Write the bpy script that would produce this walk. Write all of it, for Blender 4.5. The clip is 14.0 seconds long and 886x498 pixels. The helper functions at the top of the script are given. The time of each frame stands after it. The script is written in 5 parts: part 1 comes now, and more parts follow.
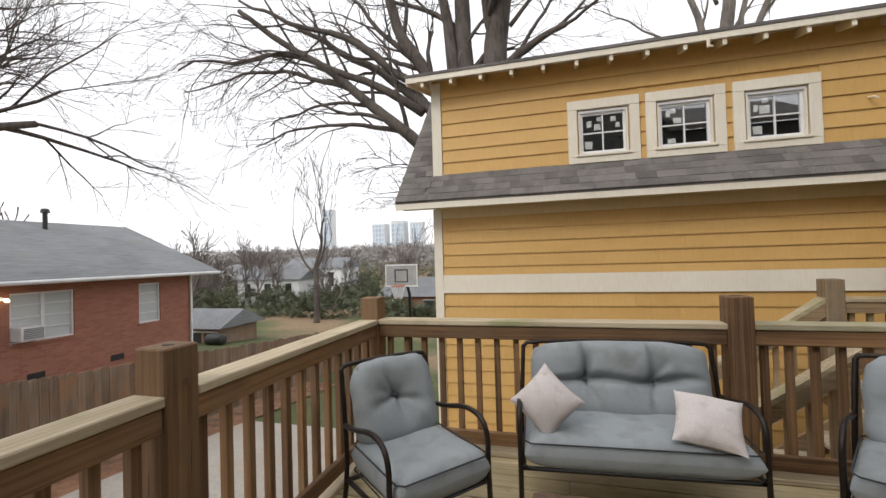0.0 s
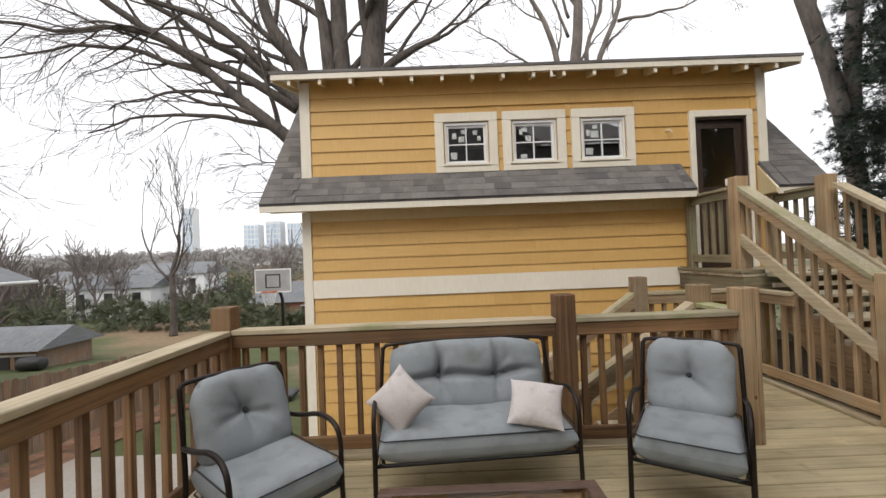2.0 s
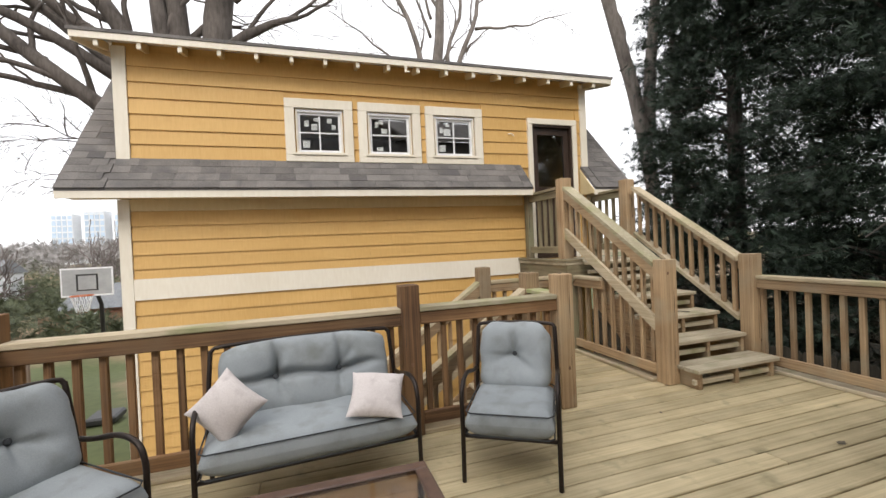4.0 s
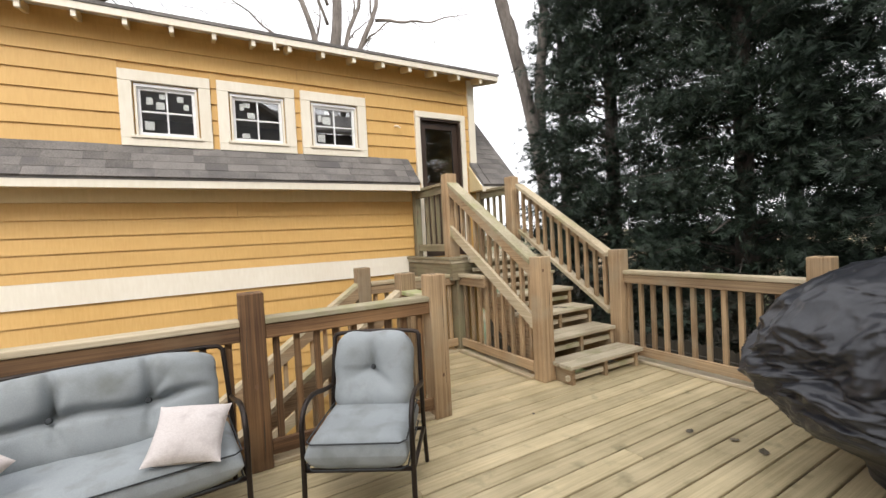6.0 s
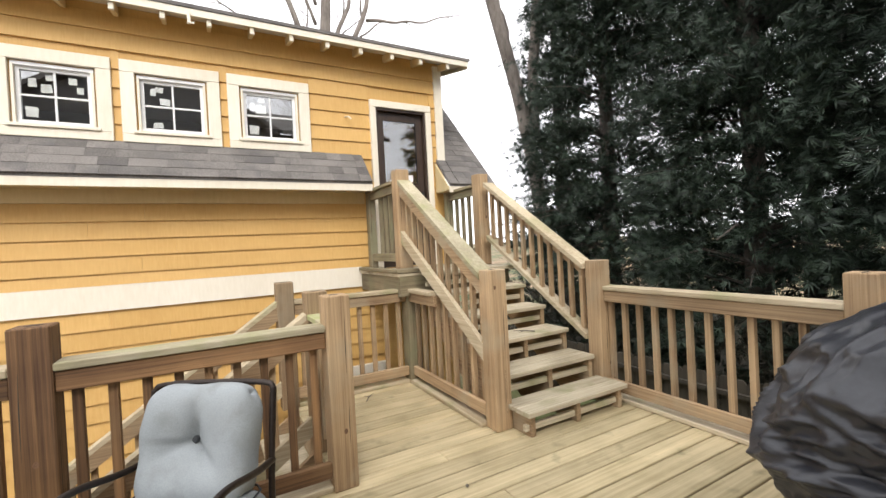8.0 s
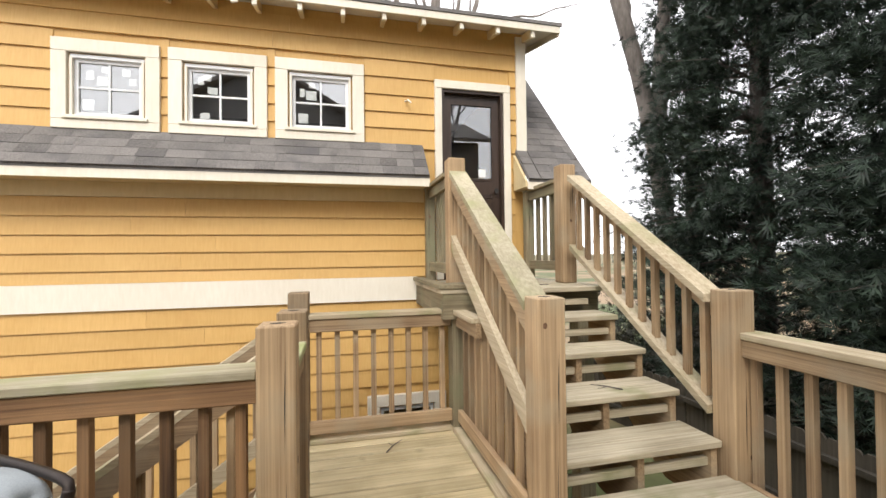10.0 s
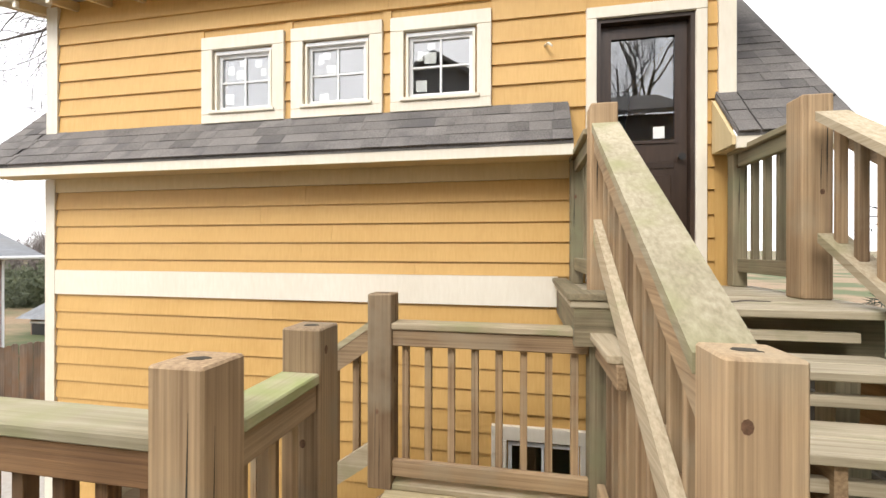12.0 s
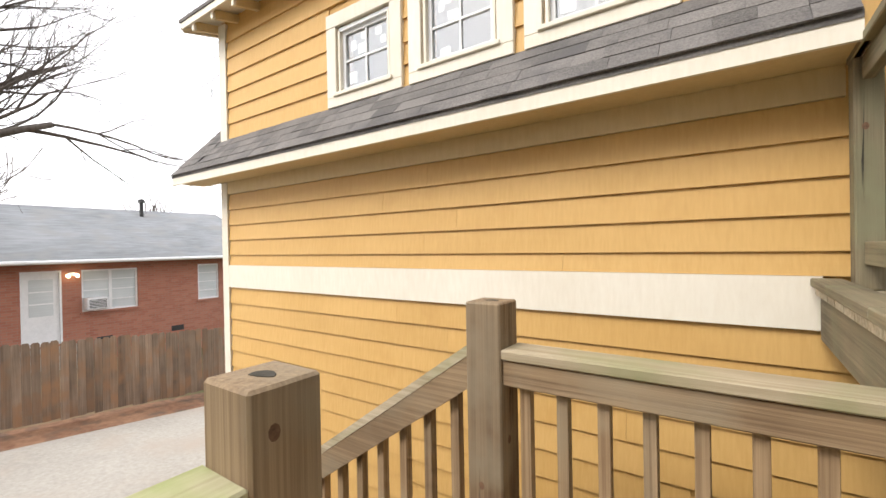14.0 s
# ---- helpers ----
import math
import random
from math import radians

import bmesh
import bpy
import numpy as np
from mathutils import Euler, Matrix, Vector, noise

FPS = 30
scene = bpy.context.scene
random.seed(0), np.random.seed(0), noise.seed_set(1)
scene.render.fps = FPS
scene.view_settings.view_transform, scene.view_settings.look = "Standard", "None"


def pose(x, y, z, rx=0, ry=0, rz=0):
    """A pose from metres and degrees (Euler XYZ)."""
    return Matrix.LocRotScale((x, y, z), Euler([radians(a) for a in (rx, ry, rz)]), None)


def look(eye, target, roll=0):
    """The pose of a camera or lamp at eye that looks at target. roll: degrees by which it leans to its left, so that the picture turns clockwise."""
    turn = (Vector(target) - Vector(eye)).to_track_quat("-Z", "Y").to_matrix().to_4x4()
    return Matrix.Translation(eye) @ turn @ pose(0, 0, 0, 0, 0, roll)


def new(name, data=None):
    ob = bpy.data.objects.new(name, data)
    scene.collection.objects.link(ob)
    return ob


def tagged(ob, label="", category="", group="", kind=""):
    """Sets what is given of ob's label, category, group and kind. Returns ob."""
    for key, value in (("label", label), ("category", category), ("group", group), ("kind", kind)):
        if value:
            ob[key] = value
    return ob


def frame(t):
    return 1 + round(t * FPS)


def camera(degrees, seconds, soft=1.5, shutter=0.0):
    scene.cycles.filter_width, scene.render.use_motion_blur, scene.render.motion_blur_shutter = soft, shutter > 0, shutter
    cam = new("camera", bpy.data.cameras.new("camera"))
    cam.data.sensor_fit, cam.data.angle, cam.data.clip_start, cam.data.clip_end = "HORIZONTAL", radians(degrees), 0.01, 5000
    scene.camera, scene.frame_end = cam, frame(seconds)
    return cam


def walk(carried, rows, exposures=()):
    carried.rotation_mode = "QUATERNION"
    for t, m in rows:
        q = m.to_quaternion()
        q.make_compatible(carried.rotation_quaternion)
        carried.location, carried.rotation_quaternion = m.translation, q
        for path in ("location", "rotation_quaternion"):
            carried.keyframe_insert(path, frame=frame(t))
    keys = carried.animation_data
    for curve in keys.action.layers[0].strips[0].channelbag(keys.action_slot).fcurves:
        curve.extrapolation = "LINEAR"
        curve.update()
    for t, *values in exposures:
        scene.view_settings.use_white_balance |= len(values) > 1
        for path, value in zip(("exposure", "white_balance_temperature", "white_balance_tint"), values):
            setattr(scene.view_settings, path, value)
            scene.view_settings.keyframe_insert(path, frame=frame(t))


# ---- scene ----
cam = camera(92.8, 14.0)
PATH = [
    (0, (1.469, 0.792, 1.378), (0.936, 2.72, 1.416), -1.7),
    (0.5, (1.533, 0.793, 1.375), (1.119, 2.749, 1.422), -1.7),
    (1, (1.558, 0.752, 1.413), (1.288, 2.734, 1.447), -2.0),
    (1.5, (1.591, 0.758, 1.391), (1.458, 2.753, 1.431), -2.0),
    (2, (1.636, 0.732, 1.399), (1.647, 2.732, 1.428), -2.2),
    (2.5, (1.669, 0.722, 1.402), (1.84, 2.714, 1.418), -2.4),
    (3, (1.705, 0.722, 1.385), (2.022, 2.697, 1.394), -2.6),
    (3.5, (1.754, 0.717, 1.377), (2.219, 2.662, 1.371), -2.6),
    (6, (2.243, 0.895, 1.368), (3.239, 2.629, 1.312), -3.0),
    (6.5, (2.46, 0.956, 1.352), (3.472, 2.681, 1.308), -3.4),
    (7, (2.678, 1.066, 1.336), (3.714, 2.776, 1.299), -3.4),
    (9.5, (3.844, 1.785, 1.352), (4.478, 3.681, 1.375), -1.4),
    (10, (4.01, 1.99, 1.347), (4.479, 3.934, 1.375), -0.7),
    (10.5, (4.166, 2.212, 1.34), (4.445, 4.193, 1.363), -0.2),
    (11, (4.318, 2.443, 1.344), (4.365, 4.443, 1.352), -0.1),
    (11.5, (4.417, 2.666, 1.319), (4.234, 4.657, 1.338), -0.2),
    (12, (4.504, 2.884, 1.343), (4.126, 4.848, 1.343), 0.1),
    (12.5, (4.577, 3.105, 1.348), (3.976, 5.013, 1.336), -0.2),
    (13, (4.574, 3.393, 1.298), (3.772, 5.226, 1.312), -0.2),
    (13.5, (4.544, 3.618, 1.293), (3.565, 5.362, 1.299), -0.6),
    (14, (4.452, 3.826, 1.293), (3.312, 5.47, 1.279), -1.1),
]
walk(cam, [(t, look(eye, target, roll)) for t, eye, target, roll in PATH],
     exposures=((0, 0.18), (2, 0.21), (3, 0.32), (3.5, 0.46), (6, 0.88), (6.5, 0.98), (7, 1.05), (9.5, 1.1), (14, 1.1)))

# ---- world and light ----
world = bpy.data.worlds.new("overcast")
scene.world = world
world.use_nodes = True
wn, wl = world.node_tree.nodes, world.node_tree.links
sky = wn.new("ShaderNodeTexSky")
sky.sky_type, sky.sun_disc = "NISHITA", False
sky.sun_elevation, sky.sun_rotation = radians(48), radians(200)
sky.dust_density, sky.air_density = 4.0, 1.0
veil = wn.new("ShaderNodeMix")
veil.data_type = "RGBA"
veil.inputs["Factor"].default_value = 0.88
veil.inputs["B"].default_value = (10.2, 10.1, 10.3, 1)
wl.new(sky.outputs[0], veil.inputs["A"])
wl.new(veil.outputs["Result"], wn["Background"].inputs[0])
wn["Background"].inputs[1].default_value = 0.115
sun = new("sun", bpy.data.lights.new("sun", "SUN"))
sun.data.energy, sun.data.angle, sun.data.color = 1.1, radians(25), (1.0, 0.95, 0.88)
sun.matrix_world = look((-6, -16, 20), (2, 4, 0))


# ---- materials ----
def make(name):
    m = bpy.data.materials.new(name)
    m.use_nodes = True
    return m, m.node_tree.nodes, m.node_tree.links, m.node_tree.nodes["Principled BSDF"]


def surf(name, dark, light, grain=(8, 8, 8), rough=0.8, bump=0.2, vary=0.12, stain=None, stain_at=(0.55, 0.75), blotch=1.3, metal=0.0, depth=0.006):
    """A surface with fine stretched grain, broad blotches, an optional stain colour and some change from piece to piece."""
    m, n, l, p = make(name)
    tc, info, mp = n.new("ShaderNodeTexCoord"), n.new("ShaderNodeObjectInfo"), n.new("ShaderNodeMapping")
    mp.inputs["Scale"].default_value = grain
    off = n.new("ShaderNodeVectorMath")
    off.operation = "MULTIPLY_ADD"
    off.inputs[1].default_value = (13, 17, 11)
    l.new(info.outputs["Random"], off.inputs[0])
    l.new(tc.outputs["Object"], off.inputs[2])
    l.new(off.outputs[0], mp.inputs["Vector"])
    fine, broad = n.new("ShaderNodeTexNoise"), n.new("ShaderNodeTexNoise")
    fine.inputs["Scale"].default_value, fine.inputs["Detail"].default_value = 1.0, 6
    fine.inputs["Roughness"].default_value = 0.65
    broad.inputs["Scale"].default_value, broad.inputs["Detail"].default_value = blotch, 4
    l.new(mp.outputs[0], fine.inputs["Vector"])
    l.new(off.outputs[0], broad.inputs["Vector"])
    ramp = n.new("ShaderNodeValToRGB")
    ramp.color_ramp.elements[0].position, ramp.color_ramp.elements[1].position = 0.36, 0.64
    ramp.color_ramp.elements[0].color, ramp.color_ramp.elements[1].color = (*dark, 1), (*light, 1)
    mixf = n.new("ShaderNodeMath")
    mixf.operation = "MULTIPLY_ADD"
    mixf.inputs[1].default_value = 0.55
    half = n.new("ShaderNodeMath")
    half.operation = "MULTIPLY"
    half.inputs[1].default_value = 0.45
    l.new(broad.outputs[0], half.inputs[0])
    l.new(fine.outputs[0], mixf.inputs[0])
    l.new(half.outputs[0], mixf.inputs[2])
    l.new(mixf.outputs[0], ramp.inputs[0])
    col = ramp.outputs[0]
    if stain:
        blot = n.new("ShaderNodeTexNoise")
        blot.inputs["Scale"].default_value, blot.inputs["Detail"].default_value = blotch * 2.3, 5
        l.new(off.outputs[0], blot.inputs["Vector"])
        sr = n.new("ShaderNodeMapRange")
        sr.inputs["From Min"].default_value, sr.inputs["From Max"].default_value = stain_at
        l.new(blot.outputs[0], sr.inputs[0])
        mx = n.new("ShaderNodeMix")
        mx.data_type = "RGBA"
        l.new(sr.outputs[0], mx.inputs["Factor"])
        l.new(col, mx.inputs["A"])
        mx.inputs["B"].default_value = (*stain, 1)
        col = mx.outputs["Result"]
    hsv = n.new("ShaderNodeHueSaturation")
    vr = n.new("ShaderNodeMapRange")
    vr.inputs["To Min"].default_value, vr.inputs["To Max"].default_value = 1 - vary, 1 + vary
    l.new(info.outputs["Random"], vr.inputs[0])
    l.new(vr.outputs[0], hsv.inputs["Value"])
    l.new(col, hsv.inputs["Color"])
    l.new(hsv.outputs[0], p.inputs["Base Color"])
    p.inputs["Roughness"].default_value, p.inputs["Metallic"].default_value = rough, metal
    if bump:
        b = n.new("ShaderNodeBump")
        b.inputs["Strength"].default_value, b.inputs["Distance"].default_value = bump, depth
        l.new(fine.outputs[0], b.inputs["Height"])
        l.new(b.outputs[0], p.inputs["Normal"])
    return m


def grain_axis(axis, along=1.3, across=52):
    return tuple(along if i == axis else across for i in range(3))


RAIL = [surf("rail_wood_" + a, (0.175, 0.108, 0.057), (0.475, 0.338, 0.196), grain_axis(i, 0.9, 80), 0.8, 0.5, 0.22, (0.335, 0.275, 0.185), (0.5, 0.75)) for i, a in enumerate("xyz")]
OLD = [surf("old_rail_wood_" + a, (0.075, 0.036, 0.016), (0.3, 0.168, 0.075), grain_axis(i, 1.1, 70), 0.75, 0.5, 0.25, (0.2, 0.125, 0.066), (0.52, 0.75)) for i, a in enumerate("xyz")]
CAP = [surf("cap_wood_" + a, (0.31, 0.245, 0.15), (0.6, 0.515, 0.37), grain_axis(i, 1.1, 60), 0.8, 0.45, 0.1, (0.25, 0.26, 0.12), (0.52, 0.78)) for i, a in enumerate("xyz")]
MOSSY = [surf("mossy_cap_wood_" + a, (0.27, 0.235, 0.15), (0.52, 0.46, 0.33), grain_axis(i, 1.1, 60), 0.9, 0.55, 0.08, (0.31, 0.305, 0.155), (0.44, 0.7), 1.9) for i, a in enumerate("xyz")]
LANDING = [surf("dark_landing_wood_" + a, (0.12, 0.098, 0.058), (0.31, 0.26, 0.165), grain_axis(i, 1.1, 60), 0.85, 0.5, 0.15, (0.21, 0.205, 0.12), (0.46, 0.76), 1.9) for i, a in enumerate("xyz")]
LUSH = surf("thick_moss_wood", (0.3, 0.26, 0.16), (0.5, 0.45, 0.3), grain_axis(1, 1.1, 60), 0.95, 0.6, 0.05, (0.28, 0.32, 0.12), (0.34, 0.6), 2.2)
HOUSE_GREY = surf("grey_house_paint", (0.1, 0.1, 0.1), (0.14, 0.14, 0.14), (8, 8, 40), 0.8, 0.1)
STEP = surf("step_wood", (0.25, 0.21, 0.14), (0.6, 0.53, 0.39), grain_axis(0), 0.75, 0.4, 0.12, (0.18, 0.2, 0.08), (0.56, 0.8))
DECK = surf("deck_wood", (0.33, 0.27, 0.15), (0.62, 0.52, 0.325), grain_axis(0, 1.1, 46), 0.5, 0.4, 0.12, (0.2, 0.18, 0.1), (0.6, 0.82), 2.6)
YELLOW = surf("yellow_paint", (0.55, 0.33, 0.1), (0.63, 0.395, 0.138), (60, 60, 3), 0.6, 0.25, 0.03, (0.5, 0.285, 0.08), (0.6, 0.9), depth=0.002)
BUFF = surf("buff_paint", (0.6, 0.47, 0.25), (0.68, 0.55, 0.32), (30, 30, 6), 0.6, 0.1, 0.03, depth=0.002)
CREAM = surf("cream_paint", (0.72, 0.66, 0.54), (0.8, 0.75, 0.64), (30, 30, 6), 0.55, 0.1, 0.03, depth=0.002)
SHINGLE = surf("asphalt_shingle", (0.08, 0.075, 0.071), (0.235, 0.218, 0.205), (90, 90, 90), 0.95, 0.6, 0.14, (0.1, 0.095, 0.095), (0.5, 0.7))
ROOF_FAR = surf("grey_roof", (0.13, 0.14, 0.15), (0.24, 0.25, 0.265), (9, 1.5, 9), 0.95, 0.3, 0.05, (0.2, 0.2, 0.2), (0.5, 0.7), 0.5)
DOORWOOD = surf("dark_door_paint", (0.03, 0.018, 0.012), (0.062, 0.038, 0.026), (30, 30, 3), 0.4, 0.1, 0.03)
ROOM = surf("dim_interior", (0.5, 0.47, 0.42), (0.6, 0.57, 0.52), (3, 3, 3), 0.9, 0.1)
FABRIC = surf("blue_grey_fabric", (0.235, 0.258, 0.27), (0.33, 0.358, 0.372), (240, 240, 240), 0.95, 0.3, 0.05, (0.18, 0.19, 0.18), (0.5, 0.82), 3.4, depth=0.002)
PIPING = surf("dark_piping", (0.025, 0.028, 0.032), (0.05, 0.055, 0.06), (90, 90, 90), 0.8, 0.2)
PILLOW = surf("pale_linen", (0.5, 0.45, 0.43), (0.66, 0.61, 0.59), (130, 160, 130), 0.95, 0.35, 0.05, (0.42, 0.37, 0.36), (0.55, 0.8), 6.0, depth=0.003)
STEEL = surf("bronze_steel", (0.018, 0.013, 0.011), (0.04, 0.03, 0.025), (40, 40, 40), 0.42, 0.15, 0.05, metal=0.6)
COVER = surf("black_cover", (0.013, 0.014, 0.018), (0.032, 0.034, 0.041), (28, 28, 28), 0.36, 0.5, 0.05, depth=0.003)
CONCRETE = surf("concrete", (0.28, 0.26, 0.23), (0.4, 0.375, 0.335), (14, 14, 14), 0.9, 0.3, 0.04, (0.34, 0.29, 0.24), (0.5, 0.75), 0.35)
FENCE = surf("grey_fence", (0.13, 0.094, 0.066), (0.31, 0.23, 0.17), grain_axis(2, 0.7, 30), 0.9, 0.4, 0.22, (0.27, 0.155, 0.085), (0.46, 0.7), 1.0)
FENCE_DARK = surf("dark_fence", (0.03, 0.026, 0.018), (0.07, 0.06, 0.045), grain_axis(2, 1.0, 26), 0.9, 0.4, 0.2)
BARK = surf("bark", (0.045, 0.037, 0.032), (0.14, 0.12, 0.105), (14, 14, 3), 0.95, 0.6, 0.06)
# Lighter copy of the bark for two farther trees, haze put into its colour.
BARK_PALE = surf("hazed_bark", (0.1, 0.085, 0.075), (0.25, 0.22, 0.195), (14, 14, 3), 0.95, 0.6, 0.06)
TWIG = surf("far_twigs", (0.1, 0.085, 0.08), (0.2, 0.17, 0.155), (3, 3, 3), 0.95, 0)
WHITE = surf("white_paint", (0.68, 0.69, 0.7), (0.8, 0.81, 0.82), (12, 12, 12), 0.5, 0.05, 0.02)
PAPER = surf("white_sticker", (0.74, 0.74, 0.72), (0.82, 0.82, 0.8), (12, 12, 12), 0.6, 0, 0.02)
BLIND = surf("pale_blind", (0.5, 0.54, 0.55), (0.62, 0.66, 0.67), (1, 1, 40), 0.6, 0.1, 0.03)
BLACK = surf("black_metal", (0.012, 0.012, 0.012), (0.03, 0.03, 0.03), (20, 20, 20), 0.5, 0.1)
ORANGE = surf("orange_metal", (0.5, 0.12, 0.04), (0.6, 0.16, 0.05), (20, 20, 20), 0.5, 0.05)
DIRT = surf("red_dirt", (0.16, 0.075, 0.04), (0.3, 0.17, 0.1), (7, 7, 7), 0.95, 0.5, 0.05, (0.1, 0.07, 0.05), (0.5, 0.7), 1.2)
# Distance haze over the towers is mixed into these pale base colours.
TOWER = surf("haze_tinted_tower", (0.68, 0.71, 0.74), (0.78, 0.8, 0.83), (0.05, 0.05, 0.3), 0.5, 0)
TOWER_PANE = surf("haze_tinted_glazing", (0.42, 0.54, 0.69), (0.54, 0.64, 0.76), (0.2, 0.2, 0.2), 0.3, 0)


def ground_material():
    m, n, l, p = make("yard_ground")
    tc = n.new("ShaderNodeTexCoord")
    big, small = n.new("ShaderNodeTexNoise"), n.new("ShaderNodeTexNoise")
    big.inputs["Scale"].default_value, small.inputs["Scale"].default_value = 0.09, 3.5
    big.inputs["Detail"].default_value = small.inputs["Detail"].default_value = 8
    for t in (big, small):
        l.new(tc.outputs["Object"], t.inputs["Vector"])
    r1, r2 = n.new("ShaderNodeValToRGB"), n.new("ShaderNodeValToRGB")
    r1.color_ramp.elements[0].position, r1.color_ramp.elements[1].position = 0.44, 0.56
    r1.color_ramp.elements[0].color, r1.color_ramp.elements[1].color = (0.085, 0.105, 0.04, 1), (0.25, 0.18, 0.115, 1)
    l.new(big.outputs[0], r1.inputs[0])
    r2.color_ramp.elements[0].color, r2.color_ramp.elements[1].color = (0.55, 0.55, 0.5, 1), (1.25, 1.2, 1.1, 1)
    l.new(small.outputs[0], r2.inputs[0])
    mx = n.new("ShaderNodeMix")
    mx.data_type, mx.blend_type = "RGBA", "MULTIPLY"
    mx.inputs["Factor"].default_value = 1
    l.new(r1.outputs[0], mx.inputs["A"])
    l.new(r2.outputs[0], mx.inputs["B"])
    l.new(mx.outputs["Result"], p.inputs["Base Color"])
    p.inputs["Roughness"].default_value = 1
    b = n.new("ShaderNodeBump")
    b.inputs["Strength"].default_value = 0.5
    l.new(small.outputs[0], b.inputs["Height"])
    l.new(b.outputs[0], p.inputs["Normal"])
    return m


def brick_material():
    m, n, l, p = make("red_brick")
    tc, mp, br = n.new("ShaderNodeTexCoord"), n.new("ShaderNodeMapping"), n.new("ShaderNodeTexBrick")
    mp.inputs["Rotation"].default_value = (radians(90), 0, radians(90))
    sep, com = n.new("ShaderNodeSeparateXYZ"), n.new("ShaderNodeCombineXYZ")
    add = n.new("ShaderNodeMath")
    l.new(tc.outputs["Object"], sep.inputs[0])
    l.new(sep.outputs[0], add.inputs[0])
    l.new(sep.outputs[1], add.inputs[1])
    l.new(add.outputs[0], com.inputs[0])
    l.new(sep.outputs[2], com.inputs[1])
    l.new(com.outputs[0], br.inputs["Vector"])
    br.inputs["Scale"].default_value = 1
    br.inputs["Brick Width"].default_value, br.inputs["Row Height"].default_value, br.inputs["Mortar Size"].default_value = 0.21, 0.075, 0.006
    br.inputs["Color1"].default_value, br.inputs["Color2"].default_value = (0.32, 0.12, 0.077, 1), (0.39, 0.165, 0.112, 1)
    br.inputs["Mortar"].default_value = (0.3, 0.2, 0.15, 1)
    l.new(br.outputs[0], p.inputs["Base Color"])
    p.inputs["Roughness"].default_value = 0.9
    return m


def leaf_material(name, a, b):
    m, n, l, p = make(name)
    g, r = n.new("ShaderNodeNewGeometry"), n.new("ShaderNodeValToRGB")
    r.color_ramp.elements[0].color, r.color_ramp.elements[1].color = (*a, 1), (*b, 1)
    l.new(g.outputs["Random Per Island"], r.inputs[0])
    l.new(r.outputs[0], p.inputs["Base Color"])
    p.inputs["Roughness"].default_value = 0.65
    return m


def glass_material(name, tint, rough=0.0, ior=1.5):
    m, n, l, p = make(name)
    p.inputs["Base Color"].default_value = (*tint, 1)
    p.inputs["Transmission Weight"].default_value, p.inputs["Roughness"].default_value, p.inputs["IOR"].default_value = 1.0, rough, ior
    return m


GROUND, BRICK = ground_material(), brick_material()
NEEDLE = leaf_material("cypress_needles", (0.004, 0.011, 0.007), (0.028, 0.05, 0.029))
BUSH = leaf_material("bush_leaves", (0.03, 0.045, 0.02), (0.11, 0.12, 0.06))
GLASS = glass_material("coated_glass", (0.88, 0.91, 0.92), 0.0, 2.5)
DOOR_GLASS = glass_material("door_glass", (0.8, 0.84, 0.86), 0.0, 2.1)
TABLE_GLASS = glass_material("brown_glass", (0.5, 0.36, 0.28), 0.05)
LAMP = bpy.data.materials.new("porch_bulb")
LAMP.use_nodes = True
LAMP.node_tree.nodes["Principled BSDF"].inputs["Emission Color"].default_value = (1, 0.8, 0.5, 1)
LAMP.node_tree.nodes["Principled BSDF"].inputs["Emission Strength"].default_value = 4


# ---- building helpers ----
def thing(name, label, category, group="", kind="", at=(0, 0, 0)):
    ob = new(name)
    ob.location = at
    ob.empty_display_size = 0.1
    return tagged(ob, label, category, group, kind)


def from_bm(bm, name, material, smooth=False):
    me = bpy.data.meshes.new(name)
    bmesh.ops.recalc_face_normals(bm, faces=bm.faces[:])
    bm.to_mesh(me)
    bm.free()
    me.materials.append(material)
    if smooth:
        me.shade_smooth()
    return me


def part(name, bm, material, parent=None, label="", smooth=False):
    """One mesh object under a thing or part. Mesh coordinates are the parent's."""
    me = bm if isinstance(bm, bpy.types.Mesh) else from_bm(bm, name, material, smooth)
    ob = new(name, me)
    ob.parent = parent
    return tagged(ob, label)


def add_box(bm, x0, x1, y0, y1, z0, z1, bevel=0.0):
    vs = [bm.verts.new((x, y, z)) for x in (x0, x1) for y in (y0, y1) for z in (z0, z1)]
    fs = [bm.faces.new([vs[i] for i in q]) for q in ((0, 1, 3, 2), (4, 6, 7, 5), (0, 4, 5, 1), (2, 3, 7, 6), (0, 2, 6, 4), (1, 5, 7, 3))]
    if bevel:
        es = list({e for f in fs for e in f.edges})
        bmesh.ops.bevel(bm, geom=es, offset=bevel, segments=1, affect="EDGES")
    return bm


def box(x0, x1, y0, y1, z0, z1, bevel=0.0):
    return add_box(bmesh.new(), x0, x1, y0, y1, z0, z1, bevel)


def prism(pts, axis, a0, a1, bm=None):
    """A polygon of (u, v) drawn out along an axis: x takes (y, z), y takes (x, z), z takes (x, y)."""
    bm = bm or bmesh.new()
    spot = {"x": lambda a, u, v: (a, u, v), "y": lambda a, u, v: (u, a, v), "z": lambda a, u, v: (u, v, a)}[axis]
    lo, hi = [bm.verts.new(spot(a0, *q)) for q in pts], [bm.verts.new(spot(a1, *q)) for q in pts]
    bm.faces.new(lo), bm.faces.new(hi[::-1])
    for i in range(len(pts)):
        j = (i + 1) % len(pts)
        bm.faces.new((lo[i], lo[j], hi[j], hi[i]))
    return bm


